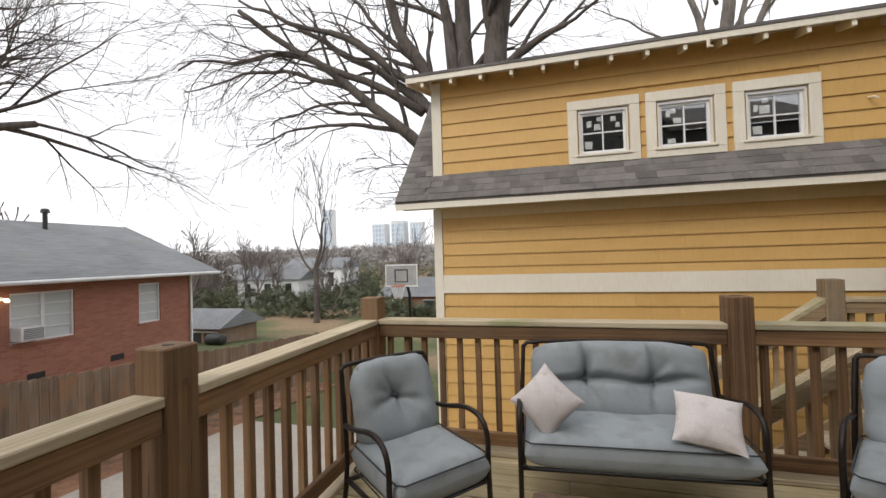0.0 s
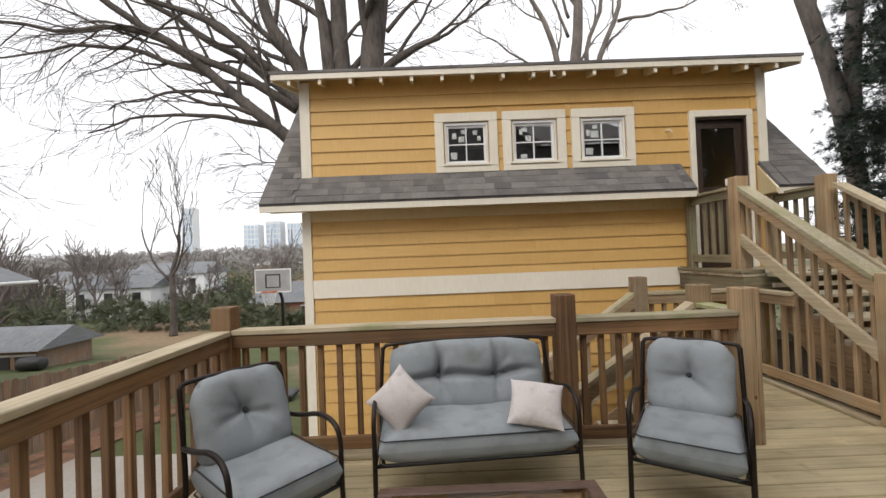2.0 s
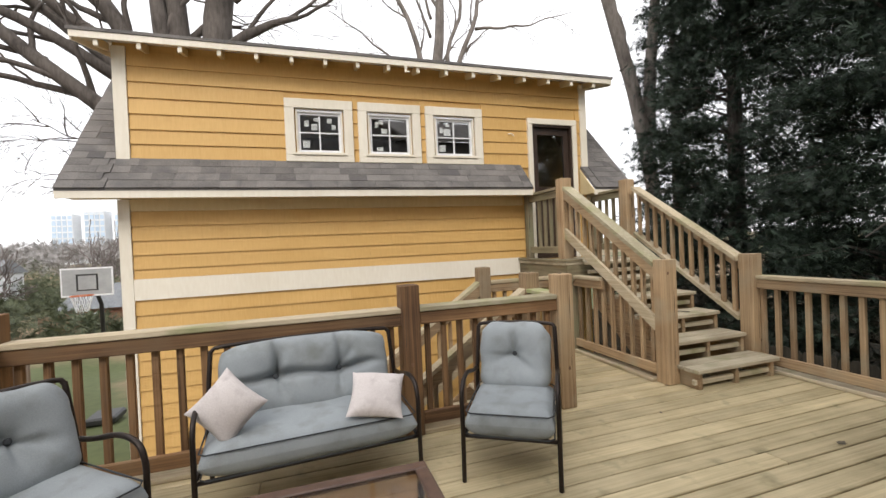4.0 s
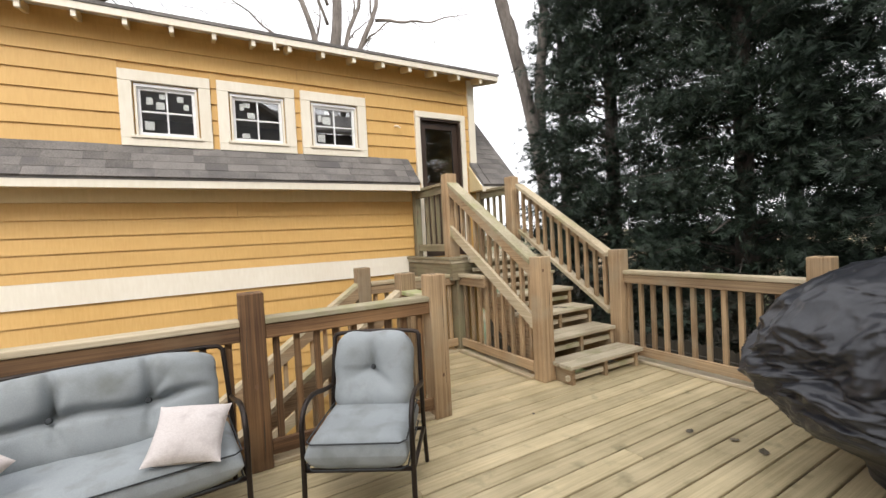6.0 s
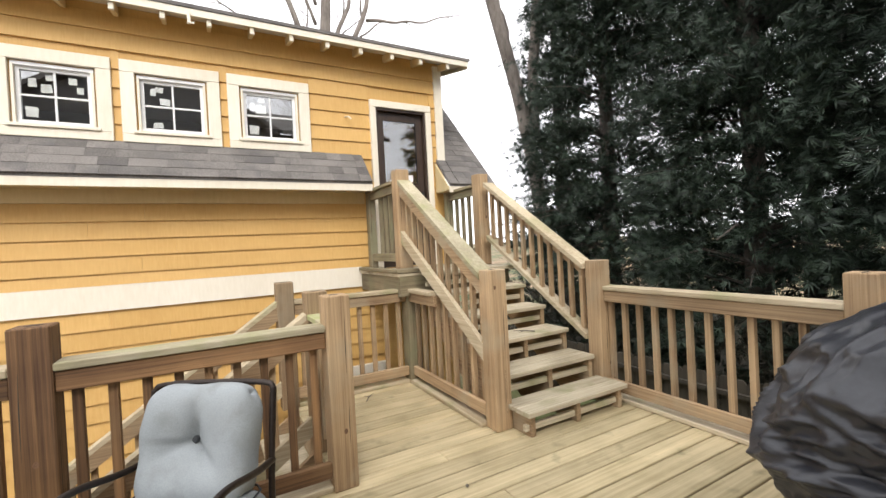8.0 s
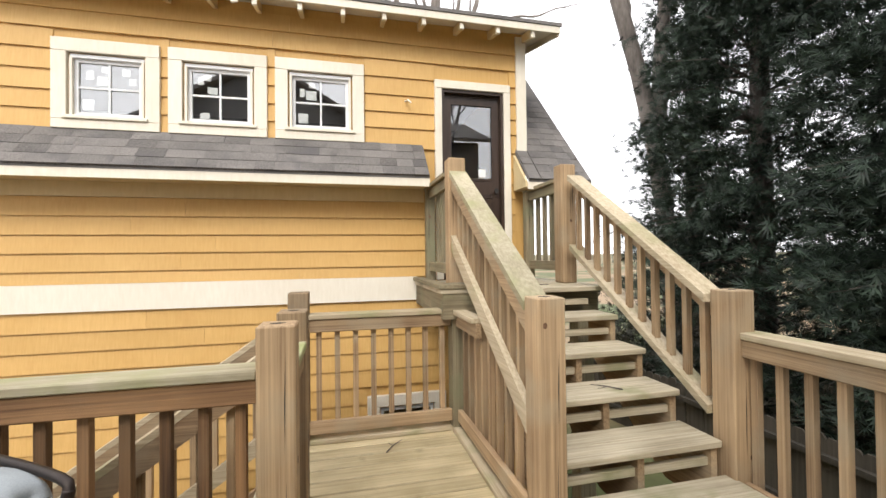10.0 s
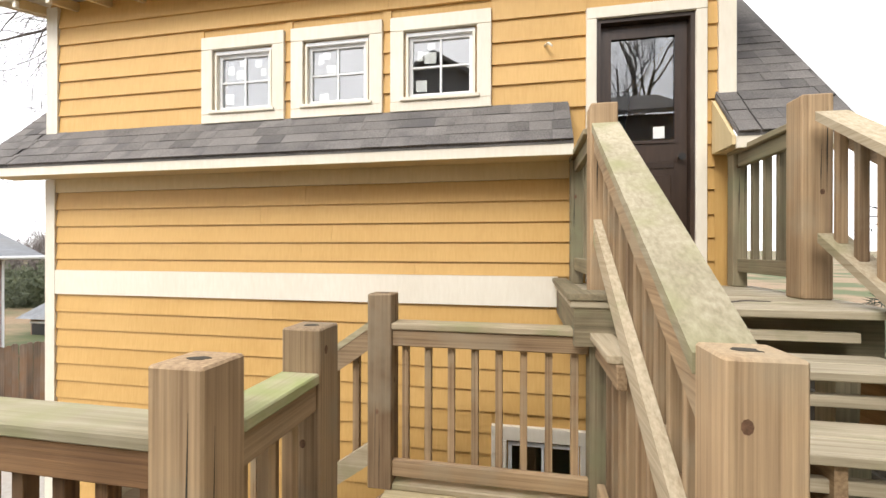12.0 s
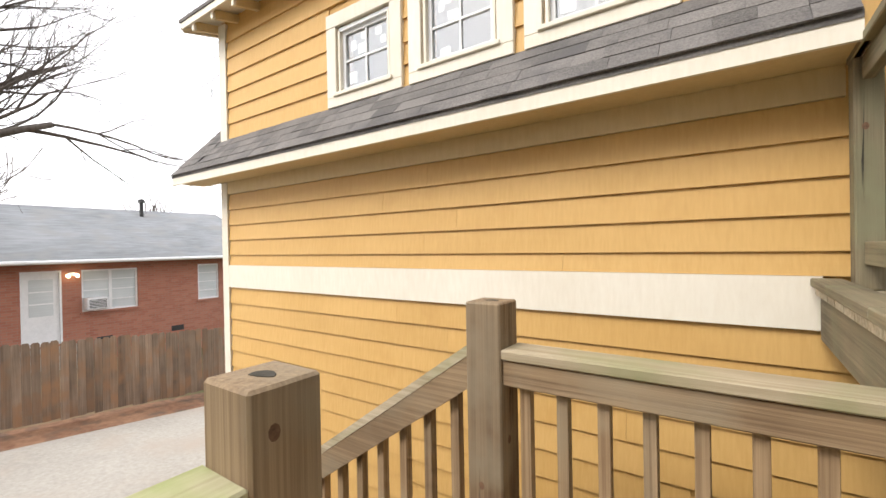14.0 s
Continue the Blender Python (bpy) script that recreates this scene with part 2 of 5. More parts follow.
def sweep(points, radius, sides=6, verts=None, faces=None):
    """A tapered tube along points. radius: a number or one for each point. Appends to verts and faces."""
    verts, faces = ([], []) if verts is None else (verts, faces)
    pts = [Vector(q) for q in points]
    rs = radius if isinstance(radius, (list, tuple)) else [radius] * len(pts)
    base = len(verts)
    for i, q in enumerate(pts):
        d = (pts[min(i + 1, len(pts) - 1)] - pts[max(i - 1, 0)]).normalized()
        a = d.orthogonal().normalized() if i == 0 else (a - d * a.dot(d)).normalized()
        b = d.cross(a)
        for k in range(sides):
            th = 2 * math.pi * k / sides
            verts.append(tuple(q + rs[i] * (math.cos(th) * a + math.sin(th) * b)))
    for i in range(len(pts) - 1):
        for k in range(sides):
            k2 = (k + 1) % sides
            faces.append((base + i * sides + k, base + i * sides + k2, base + (i + 1) * sides + k2, base + (i + 1) * sides + k))
    faces.append(tuple(base + k for k in range(sides))[::-1])
    faces.append(tuple(base + (len(pts) - 1) * sides + k for k in range(sides)))
    return verts, faces


def mesh_of(name, verts, faces, material, smooth=False):
    me = bpy.data.meshes.new(name)
    me.from_pydata(verts, [], faces)
    me.materials.append(material)
    if smooth:
        me.shade_smooth()
    return me


def rounded(points, n=4):
    """Corner cutting: a smooth line from a few corners."""
    pts = [Vector(q) for q in points]
    for _ in range(n):
        out = [pts[0]]
        for a, b in zip(pts, pts[1:]):
            out += [a.lerp(b, 0.25), a.lerp(b, 0.75)]
        pts = out + [pts[-1]]
    return pts


def smooth01(a, b, x):
    t = min(1, max(0, (x - a) / (b - a)))
    return t * t * (3 - 2 * t)


def ground_z(x, y):
    z = -2.2 - 0.09 * (min(max(y, -8), 24) - 5.5)
    z += 0.45 * (1 - smooth01(-9.5, -7.2, x))
    z += 1.1 * smooth01(5.2, 7.5, x) * (1 - smooth01(10, 22, y))
    return z - 1.0 * smooth01(24, 60, y)


# ---- ground ----
def build_ground():
    def spread(lo, hi, fine_lo, fine_hi):
        c = list(np.arange(fine_lo, fine_hi, 0.8))
        step, q = 1.2, fine_hi
        while q < hi:
            c.append(q)
            step *= 1.3
            q += step
        step, q = 1.2, fine_lo
        while q > lo:
            step *= 1.3
            q -= step
            c.insert(0, q)
        return c
    xs, ys = spread(-2500, 2500, -16, 16), spread(-2500, 2500, -10, 40)
    vs = [(x, y, ground_z(x, y) + 0.03 * noise.noise((x, y, 0))) for y in ys for x in xs]
    w = len(xs)
    fs = [(j * w + i, j * w + i + 1, (j + 1) * w + i + 1, (j + 1) * w + i) for j in range(len(ys) - 1) for i in range(w - 1)]
    tagged(part("ground", mesh_of("ground", vs, fs, GROUND, True), GROUND), "sloping back yard of brown earth and thin grass", "ground", kind="structure")
    xs, ys = np.linspace(-6.1, 0.5, 9), np.linspace(-8, 9.6, 18)
    vs = [(x, y, ground_z(x, y) + 0.05) for y in ys for x in xs]
    fs = [(j * 9 + i, j * 9 + i + 1, j * 9 + i + 10, j * 9 + i + 9) for j in range(17) for i in range(8)]
    tagged(part("driveway", mesh_of("driveway", vs, fs, CONCRETE), CONCRETE), "pale stained concrete driveway beside the timber fence", "driveway", kind="structure")
    vs = [(x, y, ground_z(x, y) + 0.045) for y in np.linspace(-8, 14, 20) for x in (-7.3, -6.1)]
    fs = [(2 * i, 2 * i + 1, 2 * i + 3, 2 * i + 2) for i in range(19)]
    tagged(part("dirt_strip", mesh_of("dirt_strip", vs, fs, DIRT), DIRT), "red dirt strip along the foot of the fence", "ground", kind="structure")


build_ground()

# ---- garage: shell, siding, roofs ----
WALL_Y = 6.28          # face of the sheathing; siding and trim stand in front of it
LEFT, RIGHT, BACK = -0.14, 5.99, 10.4
WINDOWS = ((1.615, 2.44), (2.505, 3.34), (3.41, 4.245))
WIN_Z = (2.475, 3.255)
DOOR_X, DOOR_Z = (5.04, 5.725), (1.09, 3.085)
EAVE_Y, EAVE_Z, PITCH = 5.93, 2.11, 1.09


def wall_with_holes(x0, x1, z0, z1, holes, y0, y1):
    """One closed wall with openings (x0, x1, z0, z1) that go right through it."""
    xs = sorted({x0, x1, *(h[0] for h in holes), *(h[1] for h in holes)})
    zs = sorted({z0, z1, *(max(z0, h[2]) for h in holes), *(min(z1, h[3]) for h in holes)})
    solid = {(i, k) for i in range(len(xs) - 1) for k in range(len(zs) - 1)
             if not any(h[0] <= xs[i] < h[1] and h[2] <= zs[k] < h[3] for h in holes)}
    bm, made = bmesh.new(), {}

    def v(i, y, k):
        if (i, y, k) not in made:
            made[i, y, k] = bm.verts.new((xs[i], y, zs[k]))
        return made[i, y, k]
    for i, k in solid:
        for y in (y0, y1):
            bm.faces.new((v(i, y, k), v(i + 1, y, k), v(i + 1, y, k + 1), v(i, y, k + 1)))
        for (di, dk), (a, b) in (((-1, 0), ((i, k), (i, k + 1))), ((1, 0), ((i + 1, k), (i + 1, k + 1))), ((0, -1), ((i, k), (i + 1, k))), ((0, 1), ((i, k + 1), (i + 1, k + 1)))):
            if (i + di, k + dk) not in solid:
                bm.faces.new((v(a[0], y0, a[1]), v(b[0], y0, b[1]), v(b[0], y1, b[1]), v(a[0], y1, a[1])))
    return bm


def build_garage():
    g = thing("garage", "two-storey yellow clapboard garage with cream trim and a shed dormer", "garage", kind="structure")
    holes = [(a + 0.13, b - 0.13, WIN_Z[0] + 0.11, WIN_Z[1] - 0.13) for a, b in WINDOWS] + [(*DOOR_X, *DOOR_Z)]
    part("front_wall_upper", wall_with_holes(LEFT, RIGHT, 1.0, 3.78, holes, WALL_Y, 6.42), YELLOW, g)
    part("front_wall_lower", wall_with_holes(LEFT, RIGHT, -3.0, 1.0, [(4.38, 4.92, -0.62, -0.18)], WALL_Y, 6.42), YELLOW, g)
    ridge_y = 7.95
    ridge_z = EAVE_Z + PITCH * (ridge_y - EAVE_Y)
    gable = [(6.42, -3.0), (BACK, -3.0), (BACK, 1.9), (ridge_y, ridge_z - 0.2), (6.42, 2.5)]
    part("side_wall", prism(gable, "x", LEFT, LEFT + 0.12), YELLOW, g)
    part("side_wall", prism(gable, "x", RIGHT - 0.12, RIGHT), YELLOW, g)
    cheek = [(6.42, 2.5), (6.42, 3.78), (7.9, 4.15), (7.9, 4.1)]
    part("dormer_cheek", prism(cheek, "x", LEFT + 0.003, LEFT + 0.12), YELLOW, g)
    part("dormer_cheek", prism(cheek, "x", RIGHT - 0.12, RIGHT - 0.003), YELLOW, g)
    part("back_wall", box(LEFT, RIGHT, BACK, BACK + 0.12, -3, 1.9), YELLOW, g)
    part("upper_floor", box(LEFT + 0.12, RIGHT - 0.12, 6.42, BACK, 0.95, 1.08), ROOM, g)
    part("room_partition", box(LEFT + 0.12, RIGHT - 0.12, 9.2, 9.3, 1.08, 3.4), ROOM, g)
    part("room_ceiling", box(LEFT + 0.12, RIGHT - 0.12, 6.42, 9.2, 3.4, 3.45), ROOM, g)

    # dormer roof with its fascia and exposed rafter tails
    slope = (4.2 - 3.72) / (7.95 - 6.0)
    roof = [(5.97, 3.735), (7.95, 4.2), (7.95, 4.235), (5.97, 3.77)]
    part("dormer_roof", prism(roof, "x", -0.43, 6.29), SHINGLE, g)
    part("dormer_roof_deck", prism([(6.0, 3.70), (7.95, 4.165), (7.95, 4.2), (6.0, 3.735)], "x", -0.41, 6.27), CREAM, g)
    part("dormer_fascia", box(-0.41, 6.27, 5.98, 6.0, 3.665, 3.733), CREAM, g)
    for x in (-0.41, 6.25):
        part("rake_board", prism([(6.0, 3.64), (7.9, 4.09), (7.9, 4.16), (6.0, 3.698)], "x", x, x + 0.02), CREAM, g)
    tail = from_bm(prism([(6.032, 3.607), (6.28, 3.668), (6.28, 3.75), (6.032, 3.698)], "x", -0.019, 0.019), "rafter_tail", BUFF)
    tail_end = from_bm(box(-0.021, 0.021, 6.001, 6.031, 3.60, 3.664, 0.003), "tail_end", CREAM)
    for i in range(17):
        ob = part("rafter_tail", tail, BUFF, g)
        ob.location.x = -0.19 + 0.385 * i
        part("tail_end", tail_end, CREAM, ob)
    # main roof: front strip under the dormer, open at the landing, and both ends
    def roof_piece(name, x0, x1, y1):
        a, b = (EAVE_Y, EAVE_Z), (y1, EAVE_Z + PITCH * (y1 - EAVE_Y))
        part(name, prism([(a[0], a[1] - 0.03), (b[0], b[1] - 0.03), b, a], "x", x0, x1), SHINGLE, g)
    roof_piece("roof_strip", LEFT, 4.84, 6.268)
    roof_piece("roof_end", -0.58, LEFT - 0.002, ridge_y)
    roof_piece("roof_end", RIGHT + 0.002, 6.58, ridge_y)
    roof_piece("roof_strip", 5.86, RIGHT, 6.262)
    part("roof_back", prism([(ridge_y, ridge_z - 0.03), (10.9, 1.0), (10.9, 1.04), (ridge_y, ridge_z)], "x", -0.58, 6.58), SHINGLE, g)
    # fascia, soffit and frieze
    for x0, x1 in ((-0.58, 4.84), (5.86, 6.58)):
        part("eave_fascia", box(x0, x1, EAVE_Y + 0.004, EAVE_Y + 0.026, 2.005, 2.082), CREAM, g)
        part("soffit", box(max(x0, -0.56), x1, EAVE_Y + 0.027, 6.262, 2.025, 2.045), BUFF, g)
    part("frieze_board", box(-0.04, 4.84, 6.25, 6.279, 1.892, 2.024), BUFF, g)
    for x0 in (-0.58, 6.56):
        part("rake_trim", prism([(EAVE_Y + 0.027, 2.0), (ridge_y, ridge_z - 0.12), (ridge_y, ridge_z - 0.031), (EAVE_Y + 0.027, EAVE_Z - 0.002)], "x", x0, x0 + 0.02), CREAM, g)
    part("eave_return", prism([(4.842, 2.0), (4.842, 2.11), (4.86, 2.11), (4.86, 2.0)], "y", 5.95, 6.26), YELLOW, g)
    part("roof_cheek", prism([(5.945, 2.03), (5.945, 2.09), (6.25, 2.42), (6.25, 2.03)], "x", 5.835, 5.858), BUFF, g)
    # trim
    part("corner_board", box(-0.16, -0.045, 6.245, 6.279, -3.0, 2.02), CREAM, g)
    part("corner_board", box(-0.163, -0.141, 6.28, 6.38, -3.0, 2.0), CREAM, g)
    part("dormer_corner_board", box(-0.145, -0.015, 6.245, 6.279, 2.46, 3.72), CREAM, g)
    part("dormer_corner_board", box(5.88, 5.995, 6.245, 6.279, 2.46, 3.72), CREAM, g)
    part("band_board", box(-0.042, 4.76, 6.246, 6.279, 0.895, 1.13), CREAM, g)
    # siding courses
    def course(x0, x1, z0, z1):
        part("siding_board", prism([(6.256, z0), (6.279, z0), (6.279, z1), (6.273, z1)], "x", x0, x1), YELLOW, g)
    rows = [3.68, 3.515, 3.345, 3.165, 2.985, 2.81, 2.645, 2.44]
    for z1, z0 in zip(rows, rows[1:]):
        cuts = [(a, b) for a, b in WINDOWS if z0 < WIN_Z[1] and z1 > WIN_Z[0]]
        if z0 < 3.17:
            cuts.append((4.965, 5.80))
        x = -0.013
        for a, b in cuts + [(5.878, 5.878)]:
            if a - x > 0.02:
                if a - x > 1.4 and not cuts:
                    mid = x + (a - x) * random.uniform(0.35, 0.65)
                    course(x, mid - 0.001, z0, z1)
                    course(mid + 0.001, a, z0, z1)
                else:
                    course(x, a, z0, z1)
            x = b
    low = [1.89, 1.725, 1.56, 1.4, 1.24, 1.132]
    low2 = [0.893] + [0.893 - 0.1695 * i for i in range(1, 21)]
    for rows in (low, low2):
        for z1, z0 in zip(rows, rows[1:]):
            if z0 < -0.04 and z1 > -0.75:
                course(-0.043, 4.25, z0, z1), course(5.05, 5.95, z0, z1)
            else:
                mid = random.uniform(1.5, 4.2)
                course(-0.043, mid - 0.001, z0, z1)
                course(mid + 0.001, 4.962 if z0 > 1.0 else 5.95, z0, z1)
    for z1, z0 in zip([2.44, 2.275, 2.11, 1.945, 1.78, 1.6, 1.43, 1.26], [2.275, 2.11, 1.945, 1.78, 1.6, 1.43, 1.26, 1.08]):
        course(5.80, 5.859, z0, z1)
    return g


GARAGE = build_garage()


def build_window(name, x0, x1, z0, z1, stickers, seed):
    w = thing(name, "small four-light sash window in wide cream trim, paper stickers on its glass", "window", "dormer windows", "structure")
    f = 0.115
    part("head_casing", box(x0, x1, 6.232, 6.279, z1 - f, z1, 0.004), CREAM, w)
    part("side_casing", box(x0, x0 + f, 6.234, 6.279, z0 + 0.08, z1 - f, 0.004), CREAM, w)
    part("side_casing", box(x1 - f, x1, 6.234, 6.279, z0 + 0.08, z1 - f, 0.004), CREAM, w)
    part("apron", box(x0, x1, 6.234, 6.279, z0, z0 + 0.08, 0.004), CREAM, w)
    part("window_sill", box(x0 + 0.09, x1 - 0.09, 6.215, 6.30, z0 + 0.082, z0 + 0.112, 0.004), CREAM, w)
    a, b, c, d = x0 + f + 0.015, x1 - f - 0.015, z0 + 0.114, z1 - f - 0.012
    fr = part("window_frame", box(a, b, 6.26, 6.33, d - 0.03, d), WHITE, w)
    part("jamb", box(a, a + 0.02, 6.25, 6.34, c, d - 0.03), CREAM, w)
    part("jamb", box(b - 0.02, b, 6.25, 6.34, c, d - 0.03), CREAM, w)
    sash = part("sash", box(a + 0.021, b - 0.021, 6.285, 6.325, c, c + 0.04), WHITE, w)
    s = 0.03
    part("stile", box(a + 0.021, a + 0.021 + s, 6.285, 6.325, c + 0.04, d - 0.03), WHITE, sash)
    part("stile", box(b - 0.021 - s, b - 0.021, 6.285, 6.325, c + 0.04, d - 0.03), WHITE, sash)
    part("top_rail", box(a + 0.021 + s, b - 0.021 - s, 6.285, 6.325, d - 0.06, d - 0.03), WHITE, sash)
    ga, gb, gc, gd = a + 0.021 + s, b - 0.021 - s, c + 0.04, d - 0.06
    mx, mz = (ga + gb) / 2, (gc + gd) / 2
    part("muntin", box(mx - 0.008, mx + 0.008, 6.290, 6.318, gc, gd), WHITE, sash)
    part("muntin", box(ga, mx - 0.008, 6.290, 6.318, mz - 0.008, mz + 0.008), WHITE, sash)
    part("muntin", box(mx + 0.008, gb, 6.290, 6.318, mz - 0.008, mz + 0.008), WHITE, sash)
    for i, (p0, p1, q0, q1) in enumerate(((ga, mx - 0.008, gc, mz - 0.008), (mx + 0.008, gb, gc, mz - 0.008), (ga, mx - 0.008, mz + 0.008, gd), (mx + 0.008, gb, mz + 0.008, gd))):
        ob = part("pane", box(p0, p1, 6.303, 6.307, q0, q1), GLASS, w)
        ob.visible_shadow = False
    rnd = random.Random(seed)
    for u, v, sw, sh in stickers:
        cx, cz = ga + u * (gb - ga), gc + v * (gd - gc)
        k = rnd.uniform(-0.006, 0.006)
        part("sticker", prism([(cx, cz), (cx + sw, cz + k), (cx + sw - k, cz + sh), (cx + k, cz + sh - k)], "y", 6.3078, 6.309), PAPER, w, "white paper sticker")


STICKERS = [(0.05, 0.08, 0.08, 0.085), (0.1, 0.68, 0.06, 0.08), (0.28, 0.58, 0.08, 0.08), (0.36, 0.84, 0.05, 0.05)]
build_window("window_1", *WINDOWS[0], *WIN_Z, STICKERS + [(0.82, 0.62, 0.05, 0.06), (0.7, 0.8, 0.06, 0.06)], 1)
build_window("window_2", *WINDOWS[1], *WIN_Z, [(0.12, 0.02, 0.09, 0.06), (0.1, 0.74, 0.05, 0.08), (0.2, 0.84, 0.06, 0.05), (0.27, 0.56, 0.08, 0.06)], 2)
build_window("window_3", *WINDOWS[2], *WIN_Z, [(0.05, 0.06, 0.09, 0.09), (0.08, 0.64, 0.045, 0.08), (0.2, 0.58, 0.1, 0.09), (0.26, 0.85, 0.06, 0.05)], 3)


def build_basement_window():
    w = thing("window_4", "low cream-framed basement window in the yellow wall", "window", kind="structure")
    part("head_casing", box(4.25, 5.05, 6.235, 6.279, -0.16, -0.05, 0.004), CREAM, w)
    part("side_casing", box(4.25, 4.37, 6.237, 6.279, -0.75, -0.16, 0.004), CREAM, w)
    part("side_casing", box(4.93, 5.05, 6.237, 6.279, -0.75, -0.16, 0.004), CREAM, w)
    part("window_frame", box(4.38, 4.92, 6.27, 6.33, -0.21, -0.18), WHITE, w)
    part("window_frame", box(4.38, 4.41, 6.27, 6.33, -0.62, -0.21), WHITE, w)
    part("window_frame", box(4.89, 4.92, 6.27, 6.33, -0.62, -0.21), WHITE, w)
    part("muntin", box(4.64, 4.66, 6.28, 6.32, -0.62, -0.21), WHITE, w)
    for a, b in ((4.41, 4.64), (4.66, 4.89)):
        part("pane", box(a, b, 6.298, 6.302, -0.62, -0.21), GLASS, w).visible_shadow = False


build_basement_window()


def build_door():
    d = thing("door_1", "dark brown half-glazed door in cream trim at the stair landing", "door", kind="structure")
    x0, x1 = DOOR_X
    z0, z1 = DOOR_Z
    part("head_casing", box(4.965, 5.80, 6.225, 6.279, 3.085, 3.17, 0.004), CREAM, d)
    part("side_casing", box(4.965, 5.04, 6.227, 6.279, z0, 3.085, 0.004), CREAM, d)
    part("side_casing", box(5.725, 5.80, 6.227, 6.279, z0, 3.085, 0.004), CREAM, d)
    part("door_frame", box(x0, x0 + 0.03, 6.25, 6.40, z0, z1), DOORWOOD, d)
    part("door_frame", box(x1 - 0.03, x1, 6.25, 6.40, z0, z1), DOORWOOD, d)
    part("door_frame", box(x0 + 0.03, x1 - 0.03, 6.25, 6.40, z1 - 0.03, z1), DOORWOOD, d)
    a, b = x0 + 0.032, x1 - 0.032
    leaf = part("door_leaf", wall_with_holes(a, b, z0 + 0.01, z1 - 0.033, [(a + 0.085, b - 0.085, 2.14, 2.95)], 6.31, 6.35), DOORWOOD, d)
    part("panel_moulding", box(a + 0.09, b - 0.09, 6.302, 6.31, 1.95, 2.0, 0.003), DOORWOOD, leaf)
    part("door_panel", box(a + 0.11, b - 0.11, 6.303, 6.31, 1.3, 1.9, 0.004), DOORWOOD, leaf)
    part("glazing_bead", box(a + 0.085, b - 0.085, 6.30, 6.345, 2.14, 2.165), DOORWOOD, leaf)
    pane = part("pane", box(a + 0.085, b - 0.085, 6.326, 6.332, 2.165, 2.95), DOOR_GLASS, d)
    pane.visible_shadow = False
    part("sticker", box(5.46, 5.54, 6.320, 6.322, 2.18, 2.27), PAPER, d, "white paper sticker")
    part("door_knob", mesh_of("door_knob", *sweep([(b - 0.05, 6.31, 2.03), (b - 0.05, 6.26, 2.03)], [0.012, 0.026], 10), BLACK), BLACK, d)


build_door()


def build_bracket():
    b = thing("wall_bracket", "small bent white cable bracket on the yellow wall", "bracket")
    part("stub", mesh_of("stub", *sweep([(4.66, 6.265, 2.93), (4.68, 6.2, 2.92), (4.71, 6.19, 2.89)], 0.009), CREAM), CREAM, b)


build_bracket()


def build_eave_hook():
    b = thing("eave_hook", "small white bent strip hanging from the dormer eave", "hook")
    part("strip", box(3.09, 3.12, 5.965, 5.979, 3.575, 3.70, 0.002), CREAM, b)
    part("foot", box(3.09, 3.15, 5.95, 5.964, 3.575, 3.59, 0.002), CREAM, b)


build_eave_hook()


def build_twig(x, y, z, turn):
    t = thing("fallen_twig", "thin dark fallen twig lying on the boards", "twig", "fallen twigs", at=(x, y, z))
    c, s = math.cos(turn), math.sin(turn)
    part("stem", mesh_of("stem", *sweep([(0, 0, 0.006), (0.09 * c, 0.09 * s, 0.012), (0.2 * c + 0.02, 0.2 * s, 0.007)], [0.005, 0.004, 0.002], 5), BARK), BARK, t)
    part("side_shoot", mesh_of("side_shoot", *sweep([(0.09 * c, 0.09 * s, 0.012), (0.13 * c - 0.05 * s, 0.13 * s + 0.05 * c, 0.007)], [0.003, 0.0015], 4), BARK), BARK, t)


# ---- deck ----
POST = 0.14
KNOT = surf("wood_knot", (0.07, 0.035, 0.018), (0.2, 0.11, 0.06), (90, 90, 90), 0.7, 0.2)
RIM = 0.0


def build_deck():
    deck = thing("deck", "weathered pine deck of long boards, green-tinged and damp", "deck", kind="structure")
    part("joist_frame", box(0.04, 6.15, -3.0, 3.78, -0.26, -0.04), RAIL[0], deck)
    part("joist_frame", box(3.74, 4.95, 3.79, 5.24, -0.26, -0.04), RAIL[0], deck)
    for x, y in ((0.2, 3.5), (2.5, 3.5), (4.6, 3.5), (5.9, 3.5), (0.2, 0.2), (5.9, 0.2), (3.9, 5.0)):
        part("support_post", box(x - 0.07, x + 0.07, y - 0.07, y + 0.07, ground_z(x, y) - 0.1, -0.26), RAIL[2], deck)
    rnd = random.Random(5)
    w, gap = 0.133, 0.011
    y, k = -3.0, 0
    while y < 5.2:
        x0, x1 = (0.04, 6.15) if y < 3.68 else (3.74, 4.95)
        cuts = [x0, x1]
        if y < 3.68:
            j = (1.5, 3.2, 4.4, 2.4)[k % 4] + rnd.uniform(-0.1, 0.1)
            cuts = [x0, j, x1]
        for a, b in zip(cuts, cuts[1:]):
            h = rnd.uniform(-0.0025, 0)
            part("board", box(a + 0.0015, b - 0.0015, y, y + w, -0.038, h, 0.004), DECK, deck)
        y += w + gap
        k += 1


build_deck()

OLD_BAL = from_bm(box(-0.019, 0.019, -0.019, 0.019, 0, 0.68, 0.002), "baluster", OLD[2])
BAL = from_bm(box(-0.019, 0.019, -0.019, 0.019, 0, 0.68, 0.002), "baluster", RAIL[2])
LANDING_BAL = from_bm(box(-0.019, 0.019, -0.019, 0.019, 0, 0.68, 0.002), "baluster", LANDING[2])


